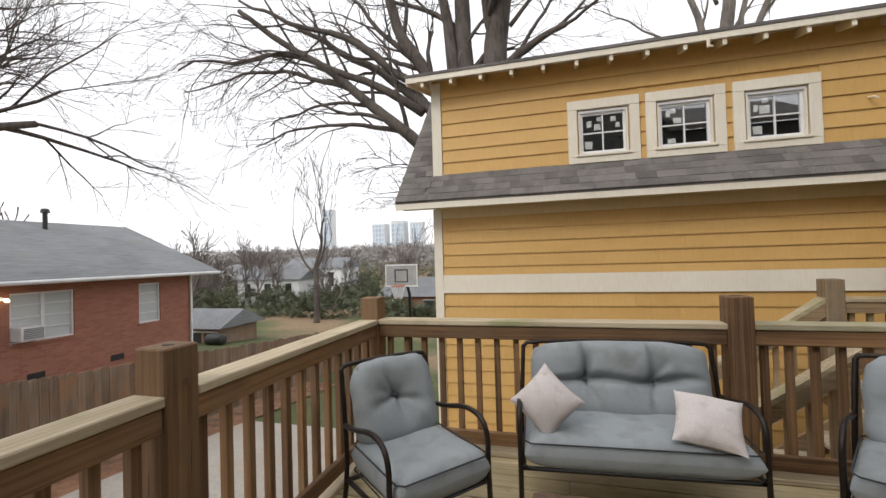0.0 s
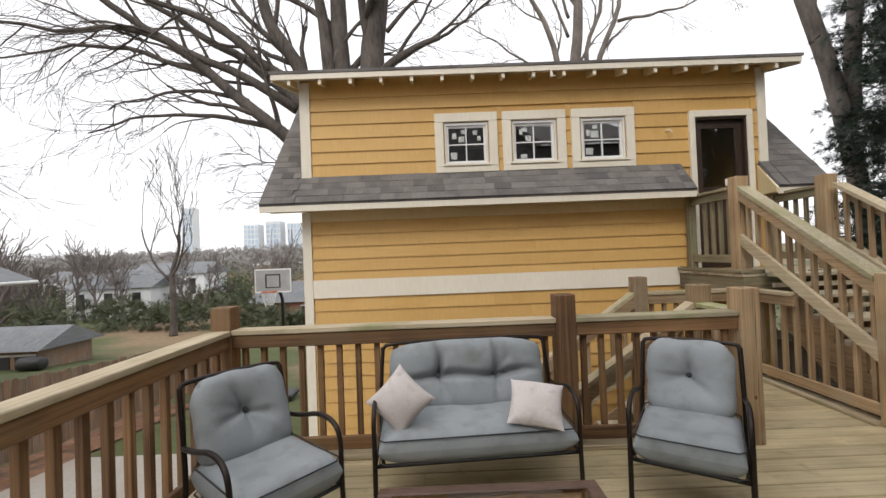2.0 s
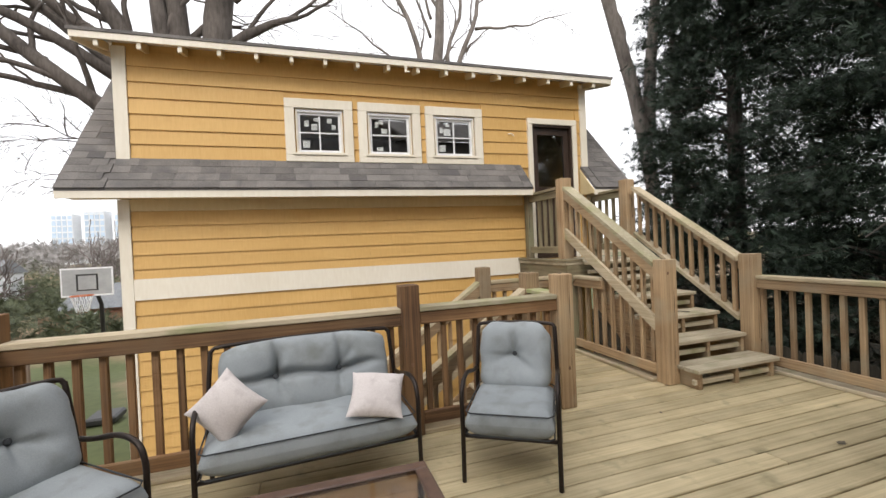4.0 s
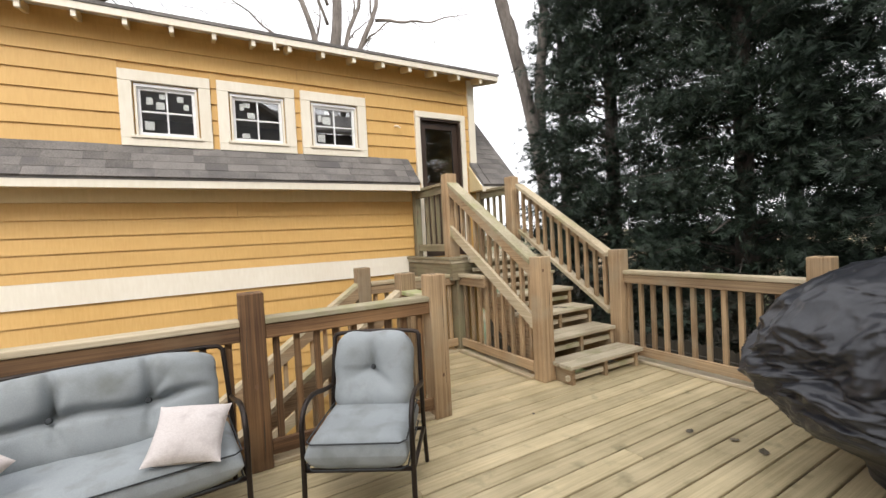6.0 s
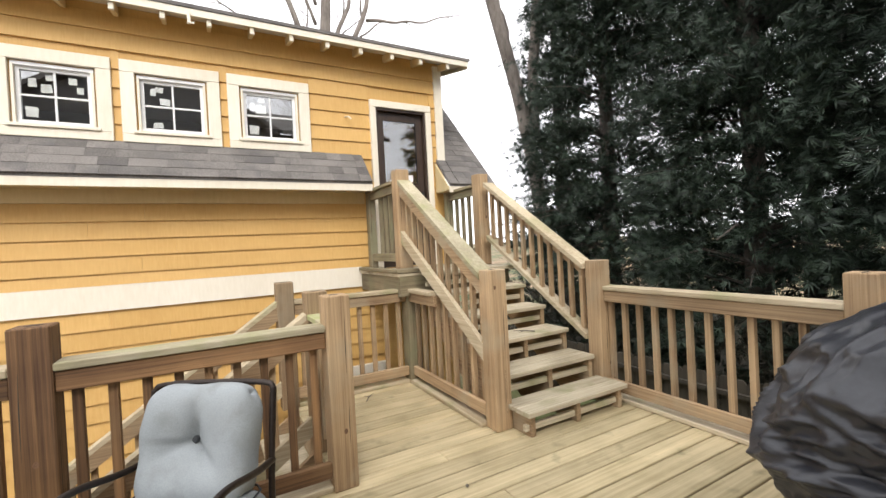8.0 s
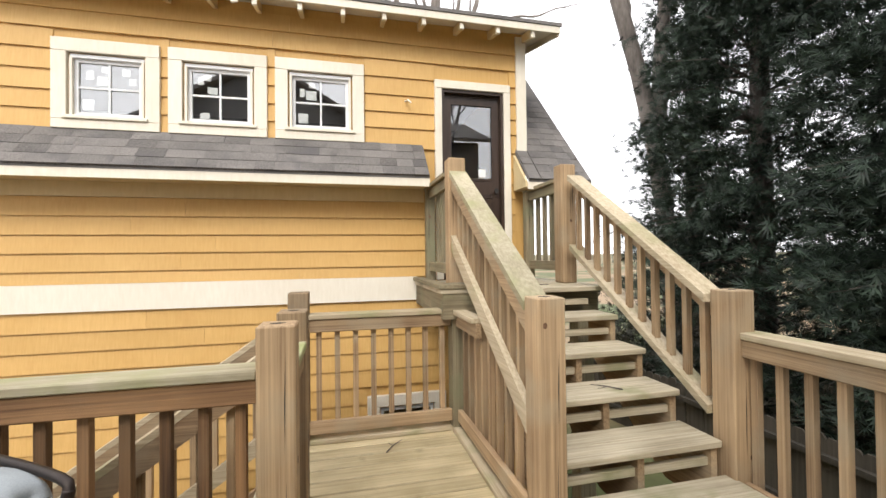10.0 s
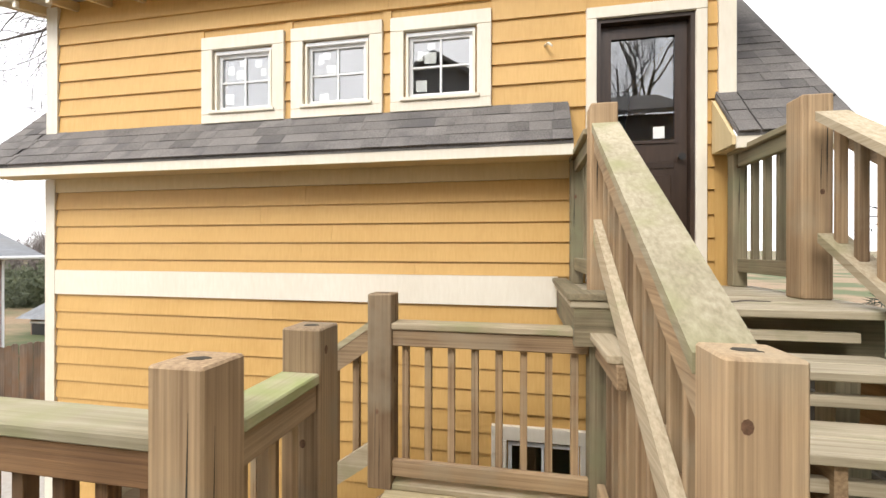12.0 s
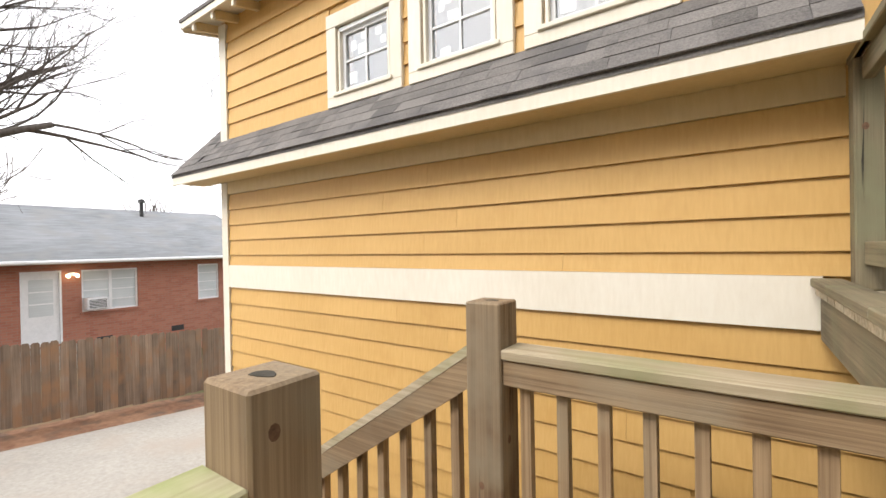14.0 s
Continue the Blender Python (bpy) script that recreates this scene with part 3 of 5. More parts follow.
def post_part(parent, x, y, h, z=0.0, s=POST, name="post", wood=None):
    """A square timber post, its corner at x, y, with a weathered end-grain top."""
    ob = part(name, box(0, s, 0, s, 0, h, 0.006), wood or RAIL[2], parent)
    ob.location = (x, y, z)
    rnd = random.Random(int(x * 100) * 31 + int(y * 100))
    blot = [(s * (0.5 + rnd.uniform(0.1, 0.3) * math.cos(a)), s * (0.5 + rnd.uniform(0.06, 0.16) * math.sin(a))) for a in np.linspace(0, 5.6, 9)]
    part("rot_hole", prism(blot, "z", h, h + 0.0015), FENCE_DARK, ob, "dark rotted split in the end grain")
    for k in range(4):
        u, z0 = rnd.uniform(0.2, 0.8) * s, rnd.uniform(0.02, 0.6) * h
        z1 = min(h - 0.005, z0 + rnd.uniform(0.15, 0.5))
        w = rnd.uniform(0.0012, 0.0032)
        sliver = [(u - w * 0.3, z0), (u + w, (z0 + z1) / 2), (u + 0.004, z1), (u - w, (z0 + z1) / 2)]
        if k % 2:
            part("crack", prism(sliver, "y", -0.0008, 0.0005), FENCE_DARK, ob)
        else:
            part("crack", prism(sliver, "x", s - 0.0005, s + 0.0008), FENCE_DARK, ob)
    for k in range(2):
        u, z0 = rnd.uniform(0.25, 0.75) * s, rnd.uniform(0.25, 0.95) * h
        disc = [(u + 0.011 * math.cos(a), z0 + 0.015 * math.sin(a)) for a in np.linspace(0, 5.6, 9)]
        part("knot", prism(disc, "y", -0.0008, 0.0005) if k else prism(disc, "x", s - 0.0005, s + 0.0008), KNOT, ob)
    return ob


def level_rail(label, axis, a0, a1, c, z=0.0, inner=1, posts=(), top=0.93, step=0.13, toe=True, name="deck_railing", cap=None, wood=RAIL, bal=BAL):
    """A level railing along an axis from a0 to a1 at the cross place c: cap, rails, balusters, and posts (x, y, height)."""
    r = thing(name, label, "railing", "deck railings")
    i = 0 if axis == "x" else 1

    def bar(pname, o0, o1, z0, z1, mats):
        q = (a0, a1, c + o0, c + o1) if axis == "x" else (c + o0, c + o1, a0, a1)
        part(pname, box(*q, z + z0, z + z1, 0.005), mats[i], r)
    bar("cap_rail", -0.07, 0.07, top - 0.036, top, cap or CAP)
    bar("upper_rail", -0.019 - 0.0385, -0.02, top - 0.128, top - 0.037, wood) if inner < 0 else bar("upper_rail", 0.02, 0.0575, top - 0.128, top - 0.037, wood)
    bar("lower_rail", -0.0575, -0.02, 0.075, 0.165, wood) if inner < 0 else bar("lower_rail", 0.02, 0.0575, 0.075, 0.165, wood)
    if toe:
        bar("sill_board", -0.06, 0.075, 0.001, 0.034, CAP)
    n = max(1, round((a1 - a0) / step))
    for k in range(n):
        q = a0 + (k + 0.5) * (a1 - a0) / n
        b = part("baluster", bal, wood[2], r)
        b.location = (q, c, z + 0.12) if axis == "x" else (c, q, z + 0.12)
        b.scale = (1, 1, (top - 0.16) / 0.68)
        b.rotation_euler = (0, 0, random.uniform(-0.03, 0.03))
    for x, y, h in posts:
        post_part(r, x, y, h, z, wood=wood[2] if x < 3 else None)
    return r


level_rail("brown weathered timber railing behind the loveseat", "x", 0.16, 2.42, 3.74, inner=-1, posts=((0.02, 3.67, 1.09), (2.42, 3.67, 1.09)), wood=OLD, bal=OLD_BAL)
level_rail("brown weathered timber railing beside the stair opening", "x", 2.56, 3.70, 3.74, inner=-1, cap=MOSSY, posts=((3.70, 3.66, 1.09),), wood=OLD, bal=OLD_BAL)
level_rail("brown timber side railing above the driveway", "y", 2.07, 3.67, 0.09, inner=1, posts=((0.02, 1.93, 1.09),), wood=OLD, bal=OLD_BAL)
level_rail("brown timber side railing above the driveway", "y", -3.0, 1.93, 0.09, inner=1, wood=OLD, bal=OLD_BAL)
level_rail("short timber railing with a mossy cap", "y", 3.80, 4.18, 3.77, inner=1, posts=((3.70, 4.18, 1.075),), toe=False, cap=[LUSH, LUSH, LUSH])
level_rail("timber railing facing the yellow wall", "x", 3.78, 4.83, 5.20, inner=-1, posts=((3.64, 5.13, 1.09),))
level_rail("grey-brown timber railing in front of the evergreens", "y", 2.22, 3.78, 6.06, inner=-1)
level_rail("grey-brown timber railing in front of the evergreens", "y", -3.0, 2.08, 6.06, inner=-1, posts=((5.99, 2.08, 1.09),))


# ---- stairs up to the landing ----
def build_upper_stairs():
    s = thing("upper_stairs", "open timber steps up to the garage door, treads worn grey", "stairs", kind="structure")
    rise, y0, run = 0.181, 3.52, 0.278
    for k in range(5):
        y, z = y0 + run * k, rise * (k + 1)
        x1 = 5.97 if k == 0 else 5.93
        x0 = 4.97 if k == 0 else 5.008
        part("tread", box(x0, x1, y, y + 0.138, z - 0.036, z, 0.005), STEP, s)
        part("tread", box(x0, x1, y + 0.142, y + 0.29, z - 0.036, z, 0.005), STEP, s)
        part("riser_slat", box(x0 + 0.01, x1 - 0.01, y + 0.05, y + 0.085, z - 0.145, z - 0.10, 0.004), STEP, s)
    part("riser_slat", box(4.98, 5.9, 4.96, 5.0, 1.09 - 0.145, 1.09 - 0.10, 0.004), STEP, s)
    for x in (5.01, 5.44, 5.885):
        pts = [(y0 + 0.03, 0.001), (y0 + 0.03, rise - 0.037)]
        for k in range(5):
            y = y0 + run * k
            pts += [(y + run + 0.03, rise * (k + 1) - 0.037)]
            if k < 4:
                pts += [(y + run + 0.03, rise * (k + 2) - 0.037)]
        pts += [(4.95, 0.60), (4.2, 0.02), (4.15, 0.001)]
        part("stringer", prism(pts, "x", x, x + 0.038), RAIL[1], s)


build_upper_stairs()


def build_landing():
    l = thing("stair_landing", "small raised timber landing at the garage door", "landing", kind="structure")
    rnd = random.Random(8)
    for k in range(9):
        y = 4.915 + 0.145 * k
        x0 = 4.972 if y < 5.04 else 4.73
        part("board", box(x0, 6.08, y, min(y + 0.139, 6.226), 1.052, 1.088 - rnd.uniform(0, 0.002), 0.004), STEP, l)
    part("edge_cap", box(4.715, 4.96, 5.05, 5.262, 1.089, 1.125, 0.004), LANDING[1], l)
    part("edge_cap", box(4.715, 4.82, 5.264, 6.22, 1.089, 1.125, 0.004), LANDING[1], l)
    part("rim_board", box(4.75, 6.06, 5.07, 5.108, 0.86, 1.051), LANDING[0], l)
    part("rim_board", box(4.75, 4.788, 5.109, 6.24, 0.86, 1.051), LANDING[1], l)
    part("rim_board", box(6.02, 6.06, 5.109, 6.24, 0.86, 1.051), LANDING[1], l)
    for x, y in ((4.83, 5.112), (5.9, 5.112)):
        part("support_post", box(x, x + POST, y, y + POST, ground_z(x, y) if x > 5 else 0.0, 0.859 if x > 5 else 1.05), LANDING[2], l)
    return l


build_landing()

NEWEL_Y, TOP_Y, TILT = 3.74, 5.27, 0.65


def slope_rail(label, x, posts, outer):
    r = thing("stair_railing", label, "railing", "stair railings")
    y0, y1 = NEWEL_Y + POST, TOP_Y
    line = lambda y, z: z + TILT * (y - y0)
    part("cap_rail", prism([(y0, 1.075), (y1, line(y1, 1.075)), (y1, line(y1, 1.12)), (y0, 1.12)], "x", x - 0.07, x + 0.07), MOSSY[1] if outer < 0 else CAP[1], r)
    part("upper_rail", prism([(y0, 0.965), (y1, line(y1, 0.965)), (y1, line(y1, 1.074)), (y0, 1.074)], "x", x + outer * 0.02 - 0.001, x + outer * 0.058), RAIL[1], r)
    if outer < 0:
        part("lower_rail", prism([(y0, 0.475), (y1, line(y1, 0.475)), (y1, line(y1, 0.60)), (y0, 0.60)], "x", x - 0.06, x - 0.02), CAP[1], r)
    else:
        part("lower_rail", prism([(y0, 0.475), (y1, line(y1, 0.475)), (y1, line(y1, 0.52)), (y0, 0.52)], "x", x - 0.06, x + 0.06), CAP[1], r)
    n = 11
    for k in range(n):
        y = y0 + (k + 0.5) * (y1 - y0) / n
        b = part("baluster", BAL, RAIL[2], r)
        b.location, b.scale = (x, y, line(y, 0.51)), (1, 1, 0.56 / 0.68)
    for px, py, z, h in posts:
        post_part(r, px, py, h, z)


slope_rail("sloping timber stair railing with a mossy cap", 4.93, ((4.865, NEWEL_Y, 0.0, 1.145), (4.855, TOP_Y, 1.088, 1.045)), -1)
slope_rail("sloping timber stair railing on the evergreen side", 5.98, ((5.95, NEWEL_Y, 0.0, 1.145), (5.9, TOP_Y + 0.08, 1.088, 1.05)), 1)


def landing_side(x, label, y0=TOP_Y + POST):
    r = thing("landing_railing", label, "railing", "landing railings")
    y1 = 6.12
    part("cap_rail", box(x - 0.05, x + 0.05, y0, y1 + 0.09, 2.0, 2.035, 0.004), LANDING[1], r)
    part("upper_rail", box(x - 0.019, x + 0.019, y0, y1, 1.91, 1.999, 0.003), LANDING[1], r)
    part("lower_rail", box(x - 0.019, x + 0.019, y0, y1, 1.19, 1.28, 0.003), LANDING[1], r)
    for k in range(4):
        b = part("baluster", LANDING_BAL, LANDING[2], r)
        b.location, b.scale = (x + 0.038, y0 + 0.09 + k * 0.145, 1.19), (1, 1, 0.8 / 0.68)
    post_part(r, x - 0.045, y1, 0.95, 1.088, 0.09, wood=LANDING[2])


landing_side(4.885, "small timber railing at the landing's side by the eave")
landing_side(5.965, "mossy timber railing at the landing's outer side", TOP_Y + 0.08 + POST)


def under_rail():
    r = thing("deck_railing", "timber railing under the stair slope", "railing", "deck railings")
    y0, y1, x = NEWEL_Y + POST, 5.15, 4.885
    part("lower_rail", box(x - 0.02, x + 0.018, y0, y1, 0.075, 0.165, 0.004), RAIL[1], r)
    part("sill_board", box(x - 0.06, x + 0.06, y0, y1, 0.001, 0.034, 0.004), CAP[1], r)
    zc = lambda y: min(0.895, 0.47 + TILT * (y - y0))
    part("cap_rail", box(x - 0.06, x + 0.05, 4.62, y1, 0.895, 0.93, 0.004), CAP[1], r)
    part("upper_rail", box(x - 0.03, x + 0.01, 4.6, y1, 0.80, 0.894, 0.004), RAIL[1], r)
    n = 9
    for k in range(n):
        y = y0 + (k + 0.5) * (y1 - y0) / n
        b = part("baluster", BAL, RAIL[2], r)
        b.location, b.scale = (x + 0.038, y, 0.1), (1, 1, (zc(y) - 0.1) / 0.68)


under_rail()


# ---- stairs down to the yard, along the wall ----
def build_lower_stairs():
    s = thing("lower_stairs", "timber steps down from the deck along the yellow wall", "stairs", kind="structure")
    rise, run = 0.187, 0.27
    for k in range(1, 12):
        x, z = 3.73 - run * k, -rise * k
        part("tread", box(x - 0.01, x + run + 0.01, 4.33, 5.12, z - 0.036, z, 0.005), STEP, s)
    for y in (4.29, 5.125):
        part("stringer", prism([(3.72, -0.3), (3.72, -0.04), (0.6, -0.04 - 3.12 * 0.69), (0.6, -0.3 - 3.12 * 0.69)], "y", y, y + 0.038), RAIL[0], s)
    for y, label in ((4.26, "near"), (5.20, "wall")):
        r = thing("stair_railing", "sloping timber railing of the steps to the yard", "railing", "stair railings")
        x1 = 3.70 if label == "near" else 3.64
        x0 = 0.75
        ln = lambda x, z: z - 0.7 * (x1 - x)
        part("cap_rail", prism([(x0, ln(x0, 0.89)), (x1, 0.89), (x1, 0.93), (x0, ln(x0, 0.93))], "y", y - 0.06, y + 0.06), CAP[0], r)
        part("upper_rail", prism([(x0, ln(x0, 0.77)), (x1, 0.77), (x1, 0.889), (x0, ln(x0, 0.889))], "y", y - 0.058, y - 0.02), RAIL[0], r)
        part("lower_rail", prism([(x0, ln(x0, 0.12)), (x1, 0.12), (x1, 0.245), (x0, ln(x0, 0.245))], "y", y - 0.058, y - 0.02), CAP[0], r)
        for k in range(22):
            x = x1 - 0.09 - 0.132 * k
            b = part("baluster", BAL, RAIL[2], r)
            b.location = (x, y, ln(x, 0.16))
        post_part(r, 0.61, y - 0.07, 1.1 + 0.35, ln(x0, 0) - 0.4)


build_lower_stairs()

# ---- furniture ----
def cushion(w, d, h, tufts=(), nx=36, ny=24, seed=0, corner=5.0, dip=0.07, soft=0.0):
    """A padded cushion lying flat about the origin, puffed, its corners drawn in, with buttoned dimples and pulled folds on its upper side."""
    vs, fs = [], []
    for side in (1, -1):
        for j in range(ny + 1):
            for i in range(nx + 1):
                u, v = 2 * i / nx - 1, 2 * j / ny - 1
                u, v = math.sin(u * math.pi / 2), math.sin(v * math.pi / 2)
                edge = max(0.0, (1 - abs(u) ** corner) * (1 - abs(v) ** corner)) ** 0.42
                pull = soft * abs(u * v) ** 5
                wave = 0.012 * (soft > 0) * noise.noise((u * 2.2 + seed, v * 2.2, 3.0))
                x, y = u * (w / 2 - pull + wave), v * (d / 2 - pull + wave)
                z = side * (h * 0.5) * edge
                if side > 0:
                    z += 0.010 * edge * noise.noise((x * 6 + seed, y * 6, seed))
                    for k, (tx, ty) in enumerate(tufts):
                        dx, dy = x - tx, y - ty
                        r, th = math.hypot(dx, dy), math.atan2(dy, dx)
                        z -= dip * (0.55 * math.exp(-(r / 0.035) ** 2) + 0.6 * math.exp(-(r / 0.12) ** 2)) * edge
                        fold = max(0.0, math.cos(2.5 * th + 0.9 * k + seed)) ** 6 + 0.7 * max(0.0, math.cos(1.5 * th + seed * 2.1)) ** 10
                        z -= 0.042 * fold * edge * math.exp(-(r / 0.13) ** 2) * min(1, r / 0.03)
                    if len(tufts) > 1:
                        bend = 0.012 * math.sin(x * 13 + seed)
                        z -= 0.065 * edge * math.exp(-((y - tufts[0][1] - bend) / 0.022) ** 2) * (1 - smooth01(0.3, 0.55, abs(x)))
                        for tx, ty in tufts:
                            z -= 0.06 * edge * math.exp(-((x - tx - 0.012 * math.sin(y * 15)) / 0.022) ** 2) * smooth01(-0.02, 0.05, y - ty)
                vs.append((x, y, z))
    n = (nx + 1) * (ny + 1)
    for s in (0, 1):
        for j in range(ny):
            for i in range(nx):
                a = s * n + j * (nx + 1) + i
                q = (a, a + 1, a + nx + 2, a + nx + 1)
                fs.append(q if s == 0 else q[::-1])
    return vs, fs


def place(vs, m):
    return [tuple(m @ Vector(v)) for v in vs]


def rim(w, d, z):
    """The line round a cushion's upper edge."""
    k = 0.03
    c = [(-w / 2 + k, -d / 2, z), (w / 2 - k, -d / 2, z), (w / 2, -d / 2 + k, z), (w / 2, d / 2 - k, z), (w / 2 - k, d / 2, z), (-w / 2 + k, d / 2, z), (-w / 2, d / 2 - k, z), (-w / 2, -d / 2 + k, z), (-w / 2 + k, -d / 2, z)]
    return c


def build_seat(name, label, category, width, tufts, at, turn, seed, group):
    """A tubular patio seat, facing -y before it is turned: side frames, rails, a seat cushion and a buttoned back cushion."""
    s = thing(name, label, category, group, at=at)
    s.rotation_euler = (0, 0, radians(turn))
    hw = width / 2
    for x in (-hw, hw):
        line = rounded([(x, -0.285, 0.0), (x, -0.265, 0.3), (x, -0.27, 0.54), (x, -0.12, 0.59), (x, 0.1, 0.53), (x, 0.232, 0.515)], 3)
        part("arm_frame", mesh_of("arm_frame", *sweep(line, 0.0135, 8), STEEL, True), STEEL, s)
        line = rounded([(x, 0.29, 0.0), (x, 0.2, 0.3), (x * 0.985, 0.235, 0.55), (x * 0.96, 0.29, 0.79)], 3)
        part("back_leg", mesh_of("back_leg", *sweep(line, 0.0135, 8), STEEL, True), STEEL, s)
        part("side_rail", mesh_of("side_rail", *sweep([(x, -0.265, 0.262), (x, 0.2, 0.245)], 0.012, 8), STEEL, True), STEEL, s)
    for y, z in ((-0.265, 0.262), (0.2, 0.245)):
        part("cross_rail", mesh_of("cross_rail", *sweep([(-hw, y, z), (hw, y, z)], 0.012, 8), STEEL, True), STEEL, s)
    top = rounded([(-hw * 0.96, 0.29, 0.78), (-hw * 0.9, 0.298, 0.815), (hw * 0.9, 0.298, 0.815), (hw * 0.96, 0.29, 0.78)], 2)
    part("top_rail", mesh_of("top_rail", *sweep(top, 0.0125, 8), STEEL, True), STEEL, s)
    for k in range(5):
        x = -hw * 0.7 + k * hw * 0.35
        part("seat_slat", box(x - 0.02, x + 0.02, -0.26, 0.2, 0.259, 0.265), STEEL, s)
    cw = width - 0.045
    vs, fs = cushion(cw, 0.52, 0.178, (), 30, 20, seed, 8.0)
    m = pose(0, -0.05, 0.357, 2.0)
    seat = part("seat_cushion", mesh_of("seat_cushion", place(vs, m), fs, FABRIC, True), FABRIC, s, "blue-grey seat cushion with dark piping")
    for z in (0.062, -0.066):
        part("piping", mesh_of("piping", *sweep(place(rim(cw - 0.006, 0.514, z), m), 0.0042, 6), PIPING, True), PIPING, seat)
    vs, fs = cushion(cw - (0.09 if len(tufts) > 1 else 0.03), 0.455, 0.2, tufts, 96 if len(tufts) > 1 else 60, 52, seed, 4.0, soft=0.05)
    m = pose(0, 0.19, 0.605, 74)
    back = part("back_cushion", mesh_of("back_cushion", place(vs, m), fs, FABRIC, True), FABRIC, s, "buttoned blue-grey back cushion")
    for tx, ty in tufts:
        part("button", mesh_of("button", *sweep(place([(tx, ty, 0.03), (tx, ty, 0.042)], m), [0.016, 0.010], 10), PIPING), PIPING, back)
    return s


build_seat("patio_loveseat", "blue-grey cushioned two-seat patio sofa with dark tubular frame", "sofa", 1.15, ((-0.19, 0.0), (0.19, 0.0)), (1.79, 3.35, 0.0), 4, 3, "")
build_seat("patio_armchair", "blue-grey cushioned patio armchair by the side railing", "chair", 0.55, ((0.0, 0.02),), (0.71, 2.85, 0.0), 50, 1, "patio armchairs")
build_seat("patio_armchair", "blue-grey cushioned patio armchair beside the loveseat", "chair", 0.54, ((0.0, 0.02),), (2.99, 3.1, 0.0), -33, 2, "patio armchairs")


def build_pillow(at, rot, size, seed):
    vs, fs = [], []
    n = 28
    for side in (1, -1):
        for j in range(n + 1):
            for i in range(n + 1):
                u, v = 2 * i / n - 1, 2 * j / n - 1
                pin = 1 - 0.09 * (1 - u * u) * abs(v) ** 3 - 0.0
                pin2 = 1 - 0.09 * (1 - v * v) * abs(u) ** 3
                e = max(0.0, (1 - u * u) * (1 - v * v)) ** 0.55
                x, y = u * size / 2 * pin2, v * size / 2 * pin
                z = side * 0.075 * e + 0.006 * noise.noise((x * 9 + seed, y * 9, side)) * min(1, 3 * e)
                vs.append((x, y, z))
    k = (n + 1) ** 2
    for s in (0, 1):
        for j in range(n):
            for i in range(n):
                a = s * k + j * (n + 1) + i
                q = (a, a + 1, a + n + 2, a + n + 1)
                fs.append(q if s == 0 else q[::-1])
    ob = new("throw_pillow", mesh_of("throw_pillow", vs, fs, PILLOW, True))
    ob.matrix_world = pose(*at, *rot)
    tagged(ob, "pale greyish pink linen throw pillow on the loveseat", "pillow", "throw pillows")


build_pillow((1.37, 3.17, 0.575), (62, 38, -25), 0.29, 1)
build_pillow((2.15, 3.17, 0.525), (33, 6, -12), 0.31, 7)


def build_table():
    t = thing("coffee_table", "low brown metal patio table with a tinted glass top", "table")
    x0, x1, y0, y1, z = 1.33, 2.27, 1.98, 2.58, 0.40
    for a, b, c, d in ((x0, x1, y0, y0 + 0.06), (x0, x1, y1 - 0.06, y1), (x0, x0 + 0.06, y0 + 0.06, y1 - 0.06), (x1 - 0.06, x1, y0 + 0.06, y1 - 0.06)):
        part("top_frame", box(a, b, c, d, z - 0.03, z, 0.006), TABLE_FRAME, t)
    part("glass_top", box(x0 + 0.06, x1 - 0.06, y0 + 0.06, y1 - 0.06, z - 0.012, z - 0.004), TABLE_GLASS, t)
    for x in (x0 + 0.03, x1 - 0.03):
        for y in (y0 + 0.03, y1 - 0.03):
            part("leg", mesh_of("leg", *sweep([(x, y, 0), (x, y, z - 0.03)], 0.016, 8), STEEL, True), STEEL, t)
    part("lower_shelf", box(x0 + 0.05, x1 - 0.05, y0 + 0.05, y1 - 0.05, 0.10, 0.115), TABLE_FRAME, t)


TABLE_FRAME = surf("brown_metal", (0.07, 0.038, 0.026), (0.14, 0.08, 0.055), (20, 20, 20), 0.4, 0.15, 0.05)
build_table()


